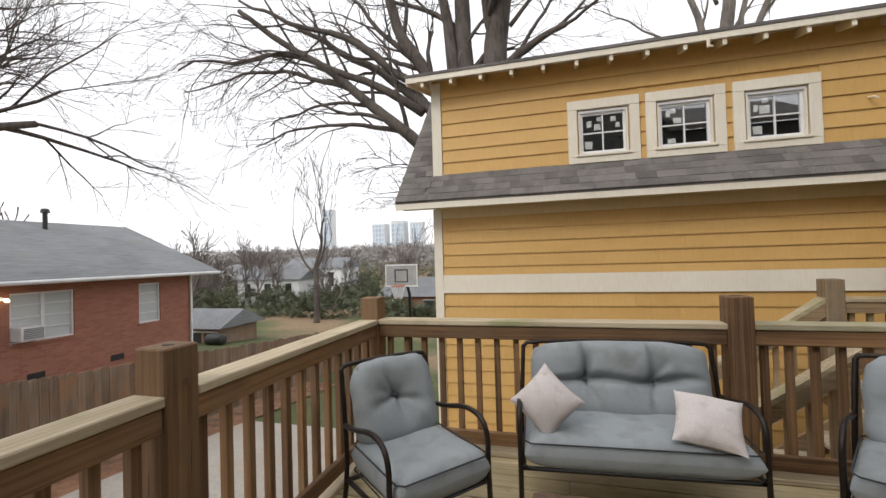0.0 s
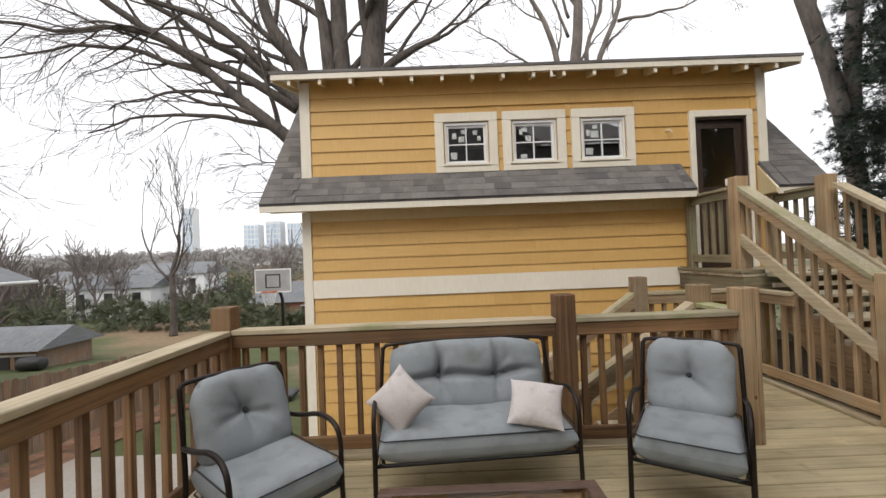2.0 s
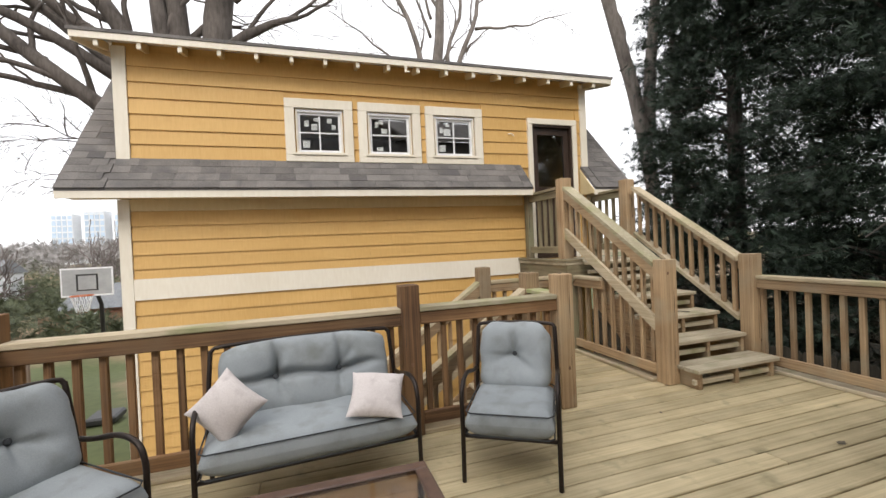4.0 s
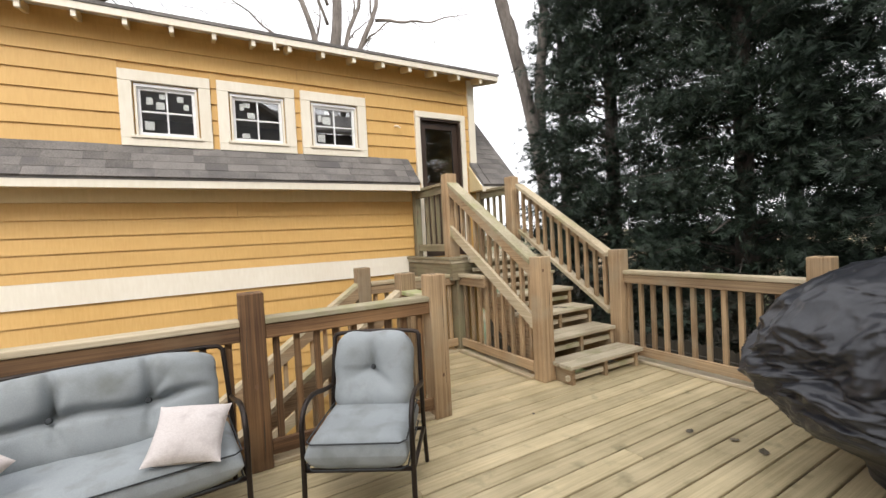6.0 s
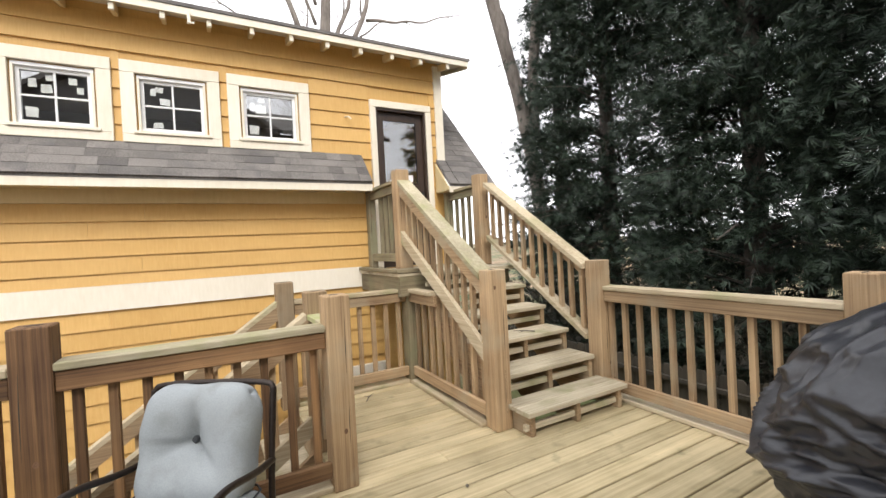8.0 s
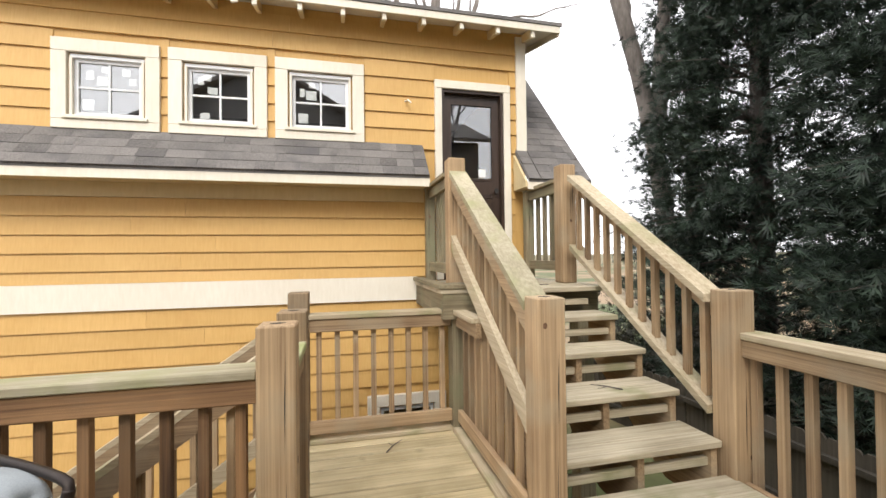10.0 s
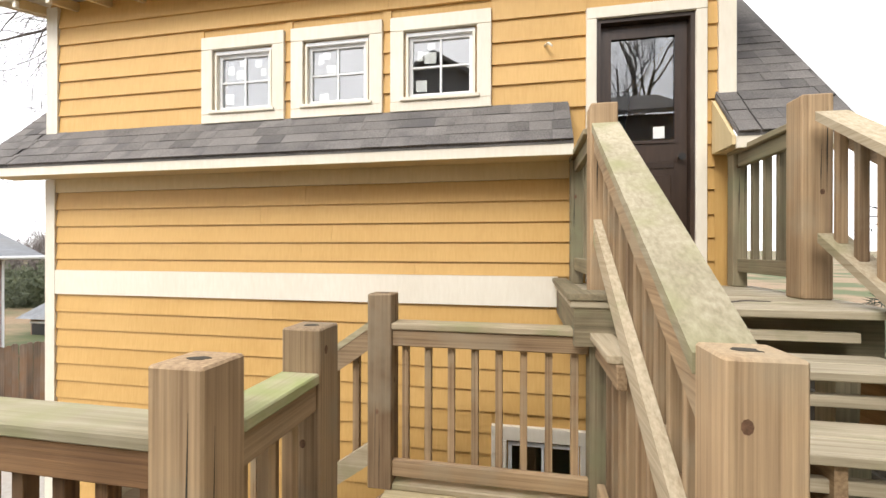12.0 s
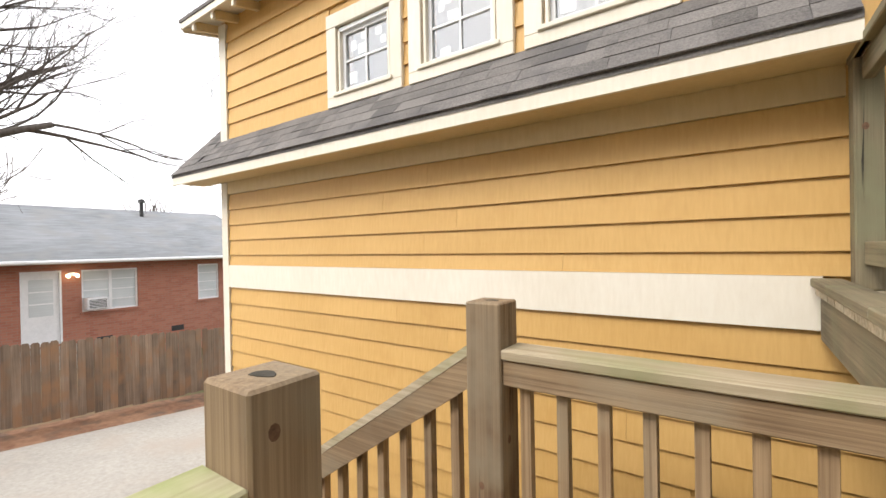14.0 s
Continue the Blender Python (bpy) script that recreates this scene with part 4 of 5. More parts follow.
def build_grill():
    """A fire pit or grill under a loose black cover: bulging, wrinkled, drawn in towards the foot."""
    g = thing("covered_grill", "large round grill under a wrinkled black weather cover", "grill cover", at=(5.32, 1.42, 0))
    vs, fs = [], []
    nu, nv = 320, 190
    for j in range(nv + 1):
        t = j / nv
        z = 0.01 + 1.17 * t
        if z < 0.56:
            r = 0.3 + 0.5 * math.sin(math.pi / 2 * smooth01(0.06, 0.62, z)) + 0.02 * math.sin(5 * z)
        else:
            r = 0.81 * max(0.0, 1 - ((z - 0.56) / 0.62) ** 2.3) ** 0.6
        for i in range(nu):
            th = 2 * math.pi * i / nu
            c, s = math.cos(th), math.sin(th)
            p = Vector((c * r * 1.3, s * r * 1.3, z * 1.3))
            p += 0.35 * Vector((noise.noise(p * 1.7), noise.noise(p * 1.7 + Vector((5, 1, 2))), noise.noise(p * 1.7 + Vector((2, 7, 3)))))
            sag = 0.06 * noise.noise(p * 1.1)
            fold = 0.0
            for f, amp, tilt in ((1.7, 0.085, 0.5), (3.6, 0.06, -0.9), (7.5, 0.032, 1.3), (15.0, 0.012, -0.6)):
                w = Vector((p.x * 0.6 + tilt * p.z * 0.4, p.y * 0.6 - tilt * p.z * 0.3, p.z * 1.5)) * f
                fold += amp * (0.5 - min(1.0, 2.6 * abs(noise.noise(w))))
            rr = r * (1 + sag + fold * min(1, 0.35 + 1.2 * t)) if r > 0.01 else 0
            vs.append((rr * c * (0.76 if c > 0 else 1.0), rr * s, z + 0.03 * noise.noise((c * 3, s * 3, t * 4)) * min(1, 4 * t)))
    for j in range(nv):
        for i in range(nu):
            i2 = (i + 1) % nu
            fs.append((j * nu + i, j * nu + i2, (j + 1) * nu + i2, (j + 1) * nu + i))
    part("cover", mesh_of("cover", vs, fs, COVER, True), COVER, g)
    part("base_ring", mesh_of("base_ring", *sweep([(0, 0, 0), (0, 0, 0.03)], [0.27, 0.27], 32), BLACK), BLACK, g)


build_grill()


# ---- trees ----
def grow(base, direction, length, radius, levels, seed, spread=0.55, droop=0.0, kids=(3, 5), bend=0.16, sides=7, up=0.12, min_r=0.004):
    """A bare tree as one tapered mesh: each limb wanders, thins and forks."""
    rnd = random.Random(seed)
    vs, fs = [], []

    def limb(p, d, ln, r, lv):
        n = 7 if lv >= levels - 1 else (5 if lv > 1 else 4)
        pts, q, dd = [p.copy()], p.copy(), d.copy()
        for _ in range(n):
            dd = (dd + Vector((rnd.gauss(0, bend), rnd.gauss(0, bend), rnd.gauss(0, bend) + (up if lv > 1 else up - droop)))).normalized()
            q = q + dd * (ln / n)
            pts.append(q.copy())
        end = max(min_r, r * 0.42)
        rs = [r + (end - r) * k / n for k in range(n + 1)]
        sweep(pts, rs, max(3, sides - (levels - lv)), vs, fs)
        if lv <= 0:
            return
        m = rnd.randint(*kids)
        for k in range(m):
            f = rnd.uniform(0.3, 1.0) if k else 1.0
            i = min(n, max(1, int(f * n)))
            ax = dd.orthogonal()
            ax.rotate(Matrix.Rotation(rnd.uniform(0, 6.28), 3, dd))
            nd = (dd * math.cos(spread) + ax.normalized() * math.sin(spread * rnd.uniform(0.6, 1.35)))
            limb(pts[i], nd.normalized(), ln * rnd.uniform(0.55, 0.8), rs[i] * rnd.uniform(0.5, 0.72), lv - 1)
    limb(Vector(base), Vector(direction).normalized(), length, radius, levels)
    return vs, fs


def bare_tree(label, trunk_pts, trunk_r, limbs, group="", material=BARK):
    t = thing("bare_tree", label, "tree", group, at=tuple(trunk_pts[0]))
    o = Vector(trunk_pts[0])
    part("trunk", mesh_of("trunk", [tuple(Vector(v) - o) for v in sweep(rounded(trunk_pts, 2), trunk_r if isinstance(trunk_r, list) else [trunk_r * (1 - 0.35 * i / 12) for i in range(len(rounded(trunk_pts, 2)))], 12)[0]], sweep(rounded(trunk_pts, 2), trunk_r, 12)[1] if not isinstance(trunk_r, list) else [], material, True), material, t)
    for kw in limbs:
        vs, fs = grow(**kw)
        part("limb", mesh_of("limb", [tuple(Vector(v) - o) for v in vs], fs, material, True), material, t)
    return t


def bough(a, b, bow, radius, seed, y=13.0, deep=0.0, tip=0.22, twigs=7, reach=0.3):
    """One long limb from a to b, given as (x, z), bowed to one side, wandering, with forward-growing side shoots."""
    rnd = random.Random(seed)
    p, q = Vector((a[0], y, a[1])), Vector((b[0], y + deep, b[1]))
    run = q - p
    off = Vector((-run.z, 0, run.x)).normalized() * bow
    n = 14
    pts = []
    for k in range(n + 1):
        f = k / n
        wob = Vector(noise.noise_vector((seed * 3.1, f * 5, 0.5))) * 0.05 * run.length * f ** 0.5
        pts.append(p + run * f + off * 4 * f * (1 - f) + wob)
    rs = [radius * (1 - (1 - tip) * (k / n) ** 0.8) for k in range(n + 1)]
    vs, fs = sweep(pts, rs, 9)
    for k in range(twigs):
        f = 0.25 + 0.75 * (k + rnd.uniform(0.2, 0.9)) / twigs
        i = min(n - 1, int(f * n))
        d = (pts[i + 1] - pts[i]).normalized()
        side = Vector((-d.z, rnd.uniform(-0.5, 0.5), d.x)) * (1 if k % 2 else -1)
        way = (d + side * rnd.uniform(0.35, 0.8)).normalized()
        v, g = grow(tuple(pts[i]), tuple(way), run.length * reach * rnd.uniform(0.6, 1.1), max(0.018, rs[i] * 0.45), 3, seed * 50 + k, spread=0.4, kids=(2, 3), bend=0.13, up=-0.01, min_r=0.006)
        o = len(vs)
        vs += v
        fs += [tuple(m + o for m in h) for h in g]
    return vs, fs


def great_tree():
    t = thing("bare_tree", "huge bare winter tree with sweeping limbs behind the garage", "tree")
    g = ground_z(-0.7, 13)
    part("trunk", mesh_of("trunk", *sweep([(-0.7, 13, g), (-0.72, 13, 0.5), (-0.75, 13, 2.8), (-0.8, 13, 5.2)], [0.95, 0.8, 0.75, 0.6], 14), BARK, True), BARK, t)
    limbs = [
        dict(a=(-0.45, 3.5), b=(0.5, 13.0), bow=0.1, radius=0.5, twigs=5, deep=0.4, tip=0.4),
        dict(a=(-0.95, 4.0), b=(-1.15, 13.0), bow=0.05, radius=0.36, twigs=5, tip=0.4),
        dict(a=(-0.9, 4.6), b=(-2.0, 12.0), bow=0.15, radius=0.24, twigs=5, deep=-0.5, tip=0.4),
        dict(a=(-1.0, 4.8), b=(-4.2, 11.6), bow=0.3, radius=0.27, twigs=6, tip=0.4),
        dict(a=(-0.9, 3.3), b=(-8.4, 9.4), bow=-0.3, radius=0.25, twigs=8, deep=-0.6, tip=0.3),
        dict(a=(-0.9, 4.6), b=(-7.4, 9.6), bow=-0.3, radius=0.22, twigs=8, deep=0.5, tip=0.3),
        dict(a=(-1.2, 6.0), b=(-8.6, 10.2), bow=0.0, radius=0.17, twigs=8, deep=-0.8),
        dict(a=(-1.2, 6.0), b=(-5.4, 10.6), bow=0.15, radius=0.16, twigs=7, deep=0.6),
        dict(a=(-2.4, 5.8), b=(-11.2, 8.2), bow=-0.9, radius=0.15, twigs=9, deep=-0.6),
        dict(a=(-4.4, 6.6), b=(-10.6, 7.4), bow=-0.6, radius=0.1, twigs=7, deep=-0.5),
        dict(a=(-3.8, 6.1), b=(-7.6, 5.8), bow=-0.45, radius=0.08, twigs=6, deep=-0.4),
        dict(a=(-2.9, 5.2), b=(-8.0, 5.3), bow=-0.45, radius=0.095, twigs=7, deep=-0.4),
        dict(a=(-1.6, 4.0), b=(-4.2, 4.7), bow=0.15, radius=0.04, twigs=7, reach=0.4),
        dict(a=(-1.4, 3.0), b=(-3.6, 3.6), bow=0.2, radius=0.03, twigs=6, reach=0.4),
        dict(a=(0.0, 6.2), b=(2.6, 10.0), bow=0.1, radius=0.08, twigs=5),
        dict(a=(0.3, 8.0), b=(3.6, 9.6), bow=0.5, radius=0.07, twigs=5),
    ]
    for k, kw in enumerate(limbs):
        part("limb", mesh_of("limb", *bough(seed=k + 3, **kw), BARK, True), BARK, t)


great_tree()
def forked_tree():
    t = thing("bare_tree", "tall pale forked bare tree behind the garage roof", "tree")
    g = ground_z(7.6, 18.2)
    part("trunk", mesh_of("trunk", *sweep([(7.5, 18.2, g), (7.5, 18.2, 1.0), (7.5, 18.2, 5.0), (7.45, 18.2, 8.0)], [0.5, 0.4, 0.34, 0.28], 12), BARK_PALE, True), BARK_PALE, t)
    limbs = [
        dict(a=(7.45, 7.6), b=(7.9, 16.5), bow=0.05, radius=0.27, twigs=5, tip=0.4),
        dict(a=(7.2, 7.4), b=(4.9, 14.2), bow=-0.35, radius=0.16, twigs=5, tip=0.35),
        dict(a=(7.3, 10.3), b=(5.6, 14.0), bow=-0.15, radius=0.07, twigs=4),
        dict(a=(7.35, 11.1), b=(6.0, 14.5), bow=-0.1, radius=0.07, twigs=4),
        dict(a=(7.7, 7.2), b=(9.5, 15.5), bow=0.1, radius=0.12, twigs=4, tip=0.4),
        dict(a=(7.7, 6.6), b=(10.1, 15.2), bow=-0.25, radius=0.15, twigs=4, tip=0.4),
        dict(a=(7.75, 9.2), b=(9.3, 11.0), bow=0.15, radius=0.06, twigs=2),
        dict(a=(9.4, 10.9), b=(14.4, 12.3), bow=-0.2, radius=0.075, twigs=4, reach=0.2),
        dict(a=(6.9, 7.8), b=(3.0, 10.9), bow=-0.3, radius=0.075, twigs=5, reach=0.2),
    ]
    for k, kw in enumerate(limbs):
        part("limb", mesh_of("limb", *bough(seed=k + 41, y=18.2, **kw), BARK_PALE, True), BARK_PALE, t)


forked_tree()
bare_tree("leaning bare trunk beside the evergreens", [(11.9, 10.6, -1.5), (11.5, 10.6, 3.8), (10.0, 10.6, 8.6)], 0.23, [
    dict(base=(10.1, 10.6, 8.2), direction=(-0.25, 0, 1), length=4, radius=0.14, levels=3, seed=31, kids=(2, 4), spread=0.5),
    dict(base=(11.45, 10.6, 4.2), direction=(0.1, 0, 1), length=6, radius=0.2, levels=3, seed=33, kids=(2, 3), spread=0.35, bend=0.05),
    dict(base=(10.8, 10.6, 6.4), direction=(-0.5, 0, 0.9), length=1.8, radius=0.05, levels=2, seed=32, kids=(2, 4), spread=0.5),
], material=BARK_PALE)
bare_tree("large bare tree between driveway and brick house, limbs spreading", [(-10.0, 3.6, -1.9), (-10.0, 3.6, 0.5), (-9.9, 3.7, 2.6)], 0.5, [
    dict(base=(-9.9, 3.75, 2.2), direction=(0, 0.72, 0.7), length=3.9, radius=0.22, levels=4, seed=41, kids=(3, 4), spread=0.5, up=0.05, bend=0.1),
    dict(base=(-9.9, 3.7, 2.4), direction=(0.1, 0.5, 1), length=3.8, radius=0.2, levels=4, seed=42, kids=(3, 4), spread=0.5, up=0.04, bend=0.1),
    dict(base=(-9.9, 3.75, 2.0), direction=(-0.1, 1, 0.62), length=3.3, radius=0.14, levels=4, seed=43, kids=(3, 5), spread=0.42, up=0.05, bend=0.1),
    dict(base=(-9.9, 3.75, 2.3), direction=(0.35, 0.85, 0.75), length=3.9, radius=0.16, levels=4, seed=45, kids=(3, 5), spread=0.5, up=0.02, bend=0.1),
    dict(base=(-9.9, 3.75, 2.4), direction=(-0.2, 0.6, 1.1), length=4.2, radius=0.16, levels=4, seed=46, kids=(3, 5), spread=0.5, up=-0.02, bend=0.12),
    dict(base=(-9.9, 3.7, 2.5), direction=(-0.3, -0.3, 1), length=4.4, radius=0.3, levels=3, seed=44, kids=(3, 4), spread=0.5),
])
bare_tree("slim bare tree standing in the far yard", [(-17.2, 30.3, ground_z(-17, 30)), (-17.1, 30.3, -1.5), (-17.2, 30.3, 0.8)], 0.27, [
    dict(base=(-17.2, 30.3, 0.7), direction=(0.15, 0, 1), length=4.2, radius=0.15, levels=4, seed=51, kids=(2, 4), spread=0.5, min_r=0.02),
    dict(base=(-17.2, 30.3, 0.2), direction=(-0.9, 0, 0.8), length=4.6, radius=0.1, levels=3, seed=52, kids=(2, 4), spread=0.4, min_r=0.02),
    dict(base=(-17.2, 30.3, 0.5), direction=(0.8, 0, 0.9), length=4.0, radius=0.1, levels=3, seed=53, kids=(2, 4), spread=0.4, min_r=0.02),
])
bare_tree("tall bare tree behind the house across the deck", [(10.4, -12, -1.0), (10.4, -12, 2.0), (10.4, -12, 5.0)], 0.4, [
    dict(base=(10.4, -12, 4.8), direction=(0.1, 0, 1), length=6, radius=0.22, levels=4, seed=61, kids=(4, 5), spread=0.5),
    dict(base=(10.4, -12, 4.2), direction=(-0.3, 0, 1), length=6, radius=0.17, levels=4, seed=62, kids=(4, 5), spread=0.5),
])


def fronds(centres, outward, size, seed):
    """Flat drooping sprays, each a fan of narrow leaflets, as arrays of vertices and triangles."""
    rng = np.random.default_rng(seed)
    n = len(centres)
    d = outward + rng.normal(0, 0.45, (n, 3)) + np.array([0, 0, -0.25])
    d /= np.linalg.norm(d, axis=1, keepdims=True)
    side = np.cross(d, rng.normal(0, 1, (n, 3)))
    side /= np.linalg.norm(side, axis=1, keepdims=True)
    sz = size * rng.uniform(0.6, 1.4, (n, 1))
    vs, per = [], []
    for a in (-0.95, -0.5, -0.15, 0.2, 0.55, 0.95):
        root = centres + d * sz * (0.25 - 0.25 * abs(a))
        tip = root + (d * math.cos(a) + side * math.sin(a)) * sz * (1 - 0.25 * abs(a)) + rng.normal(0, 0.06, (n, 3)) * sz
        wide = np.cross(d, side) * 0.03 * sz + (side * math.cos(a) - d * math.sin(a)) * 0.075 * sz
        vs += [root + wide * 0.7, tip, root - wide * 0.7 + (tip - root) * 0.25]
    v = np.stack(vs, 1).reshape(-1, 3)
    k = len(vs)
    base = np.arange(n)[:, None] * k
    quads = np.concatenate([base + np.array([[3 * q, 3 * q + 1, 3 * q + 2]]) for q in range(k // 3)], 0)
    return v, quads


def leaf_mesh(name, v, quads, material):
    me = bpy.data.meshes.new(name)
    me.from_pydata(v.tolist(), [], quads.tolist())
    me.materials.append(material)
    return me


def evergreen(x, y, z0, height, radius, count, seed, size=0.26):
    t = thing("evergreen_tree", "tall dense dark green cypress with drooping sprays", "tree", "evergreens", at=(x, y, z0))
    part("trunk", mesh_of("trunk", *sweep([(0, 0, 0), (0.05, 0, height * 0.5), (0, 0, height * 0.95)], [0.2, 0.13, 0.03], 8), BARK, True), BARK, t)
    rng = np.random.default_rng(seed)
    nb = int(count / 70)
    cs, od = [], []
    bv, bf = [], []
    for b in range(nb):
        h = rng.uniform(0.0, 1) ** 0.95
        th = rng.uniform(0, 2 * math.pi)
        ln = radius * (1 - h) ** 0.55 * rng.uniform(0.55, 1.22) * (0.75 + 0.25 * smooth01(0, 0.12, h))
        root = np.array([0, 0, h * height])
        way = np.array([math.cos(th), math.sin(th), 0.28])
        f = rng.uniform(0.25, 1.0, 70)[:, None] ** 0.7
        c = root + way * ln * f + np.array([0, 0, -0.25]) * (f ** 2) * ln + rng.normal(0, 0.15, (70, 3)) * np.array([1, 1, 0.6])
        cs.append(c)
        od.append(np.repeat(way[None] * 0.8, 70, 0))
        if b % 3 == 0:
            sweep([tuple(root), tuple(root + way * ln * 0.5), tuple(root + way * ln * 0.95 + np.array([0, 0, -0.2 * ln]))], [0.03, 0.018, 0.006], 4, bv, bf)
    v, q = fronds(np.concatenate(cs), np.concatenate(od), size, seed)
    tagged(part("inner_wood", mesh_of("inner_wood", bv, bf, BARK), BARK, t), kind="stuff")
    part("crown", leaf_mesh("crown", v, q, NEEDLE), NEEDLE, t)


evergreen(10.6, 7.4, -1.3, 12.5, 2.25, 50000, 1, 0.14)
evergreen(10.4, 4.6, -1.2, 12.0, 2.2, 54000, 2, 0.14)
evergreen(10.6, 1.6, -1.1, 12.5, 2.3, 50000, 3, 0.14)
evergreen(10.8, -1.6, -1.0, 12.0, 2.3, 24000, 4, 0.2)
evergreen(11.9, 10.1, -1.5, 12.0, 1.6, 12500, 6, 0.16)
# Added filler tree behind the row: blocks bright sky gaps between the crowns.
evergreen(13.2, 1.0, -1.2, 13.0, 2.5, 9000, 8, 0.36)
evergreen(13.4, 5.0, -1.3, 13.0, 2.4, 7000, 5, 0.36)


def undergrowth():
    rng = np.random.default_rng(12)
    n = 9000
    y = rng.uniform(-3, 10, n)
    c = np.stack([9.6 + rng.normal(0, 0.45, n), y, -1.1 + 1.3 * rng.uniform(0, 1, n) ** 1.3 + 0.2 * np.sin(y * 2)], 1)
    d = rng.normal(0, 1, (n, 3))
    v, q = fronds(c, d / np.linalg.norm(d, axis=1, keepdims=True), 0.16, 4)
    tagged(part("undergrowth", leaf_mesh("undergrowth", v, q, UNDER), UNDER), "dark tangled shrubs below the evergreens", "shrubs", kind="stuff")


UNDER = leaf_material("dark_shrub_leaves", (0.01, 0.012, 0.007), (0.05, 0.042, 0.028))
undergrowth()


build_twig(5.45, 5.1, 1.088, 0.3)
build_twig(5.6, 4.15, 0.543, 2.4)
build_twig(4.3, 4.9, 0.0, 1.0)


def build_leaf(x, y, turn, size):
    """A curled dead leaf: a lobed outline about a raised midrib."""
    n, vs, fs = 9, [], []
    for k in range(n + 1):
        f = k / n
        w = size * 0.32 * math.sin(math.pi * min(1, f + 0.03)) ** 0.7 * (1 + 0.25 * math.sin(k * 2.4))
        for side in (-1, 0, 1):
            vs.append((size * (f - 0.5), side * w, 0.002 + (0.004 * abs(side) if k % 2 else 0.002 * abs(side)) + 0.01 * (f - 0.5) ** 2))
    for k in range(n):
        for c in (0, 1):
            fs.append((3 * k + c, 3 * k + c + 1, 3 * k + c + 4, 3 * k + c + 3))
    ob = new("fallen_leaf", mesh_of("fallen_leaf", vs, fs, DEAD_LEAF))
    ob.matrix_world = pose(x, y, 0.001, 0, 0, turn)
    tagged(ob, "dark wet fallen leaf lying on the deck boards", "leaf", "fallen leaves")


DEAD_LEAF = surf("wet_dead_leaf", (0.09, 0.075, 0.055), (0.18, 0.15, 0.1), (40, 40, 40), 0.6, 0.3, 0.2)
for lx, ly, turn, size in ((5.05, 2.11, 25, 0.085), (5.07, 2.28, 140, 0.06), (4.97, 2.5, 10, 0.07), (4.34, 3.31, 60, 0.035)):
    build_leaf(lx, ly, turn, size)


# ---- fences ----
def board_fence(label, material, place_at, count, height, group):
    f = thing("board_fence", label, "fence", group)
    me = from_bm(prism([(-0.068, 0), (0.068, 0), (0.068, height - 0.04), (0.04, height), (-0.04, height), (-0.068, height - 0.04)], "x", -0.01, 0.01), "picket", material)
    rnd = random.Random(count)
    for k in range(count):
        x, y, z = place_at(k)
        b = part("picket", me, material, f)
        b.location, b.rotation_euler = (x + rnd.uniform(-0.006, 0.006), y, z + rnd.uniform(-0.03, 0.02)), (rnd.uniform(-0.012, 0.012), 0, rnd.uniform(-0.04, 0.04))
    for h in (0.3, height * 0.82):
        a, b = place_at(0), place_at(count - 1)
        part("rail", mesh_of("rail", *sweep([(a[0] - 0.04, a[1], a[2] + h), (b[0] - 0.04, b[1], b[2] + h)], 0.035, 4), material), material, f)


board_fence("weathered grey-brown board fence along the driveway", FENCE, lambda k: (-7.1, -3.0 + 0.142 * k, ground_z(-7.1, -3.0 + 0.142 * k) - 0.05 + 0.2), 150, 1.62, "board fences")
board_fence("dark board fence below the evergreens", FENCE_DARK, lambda k: (8.2, -2.0 + 0.142 * k, -1.35), 80, 1.05, "board fences")


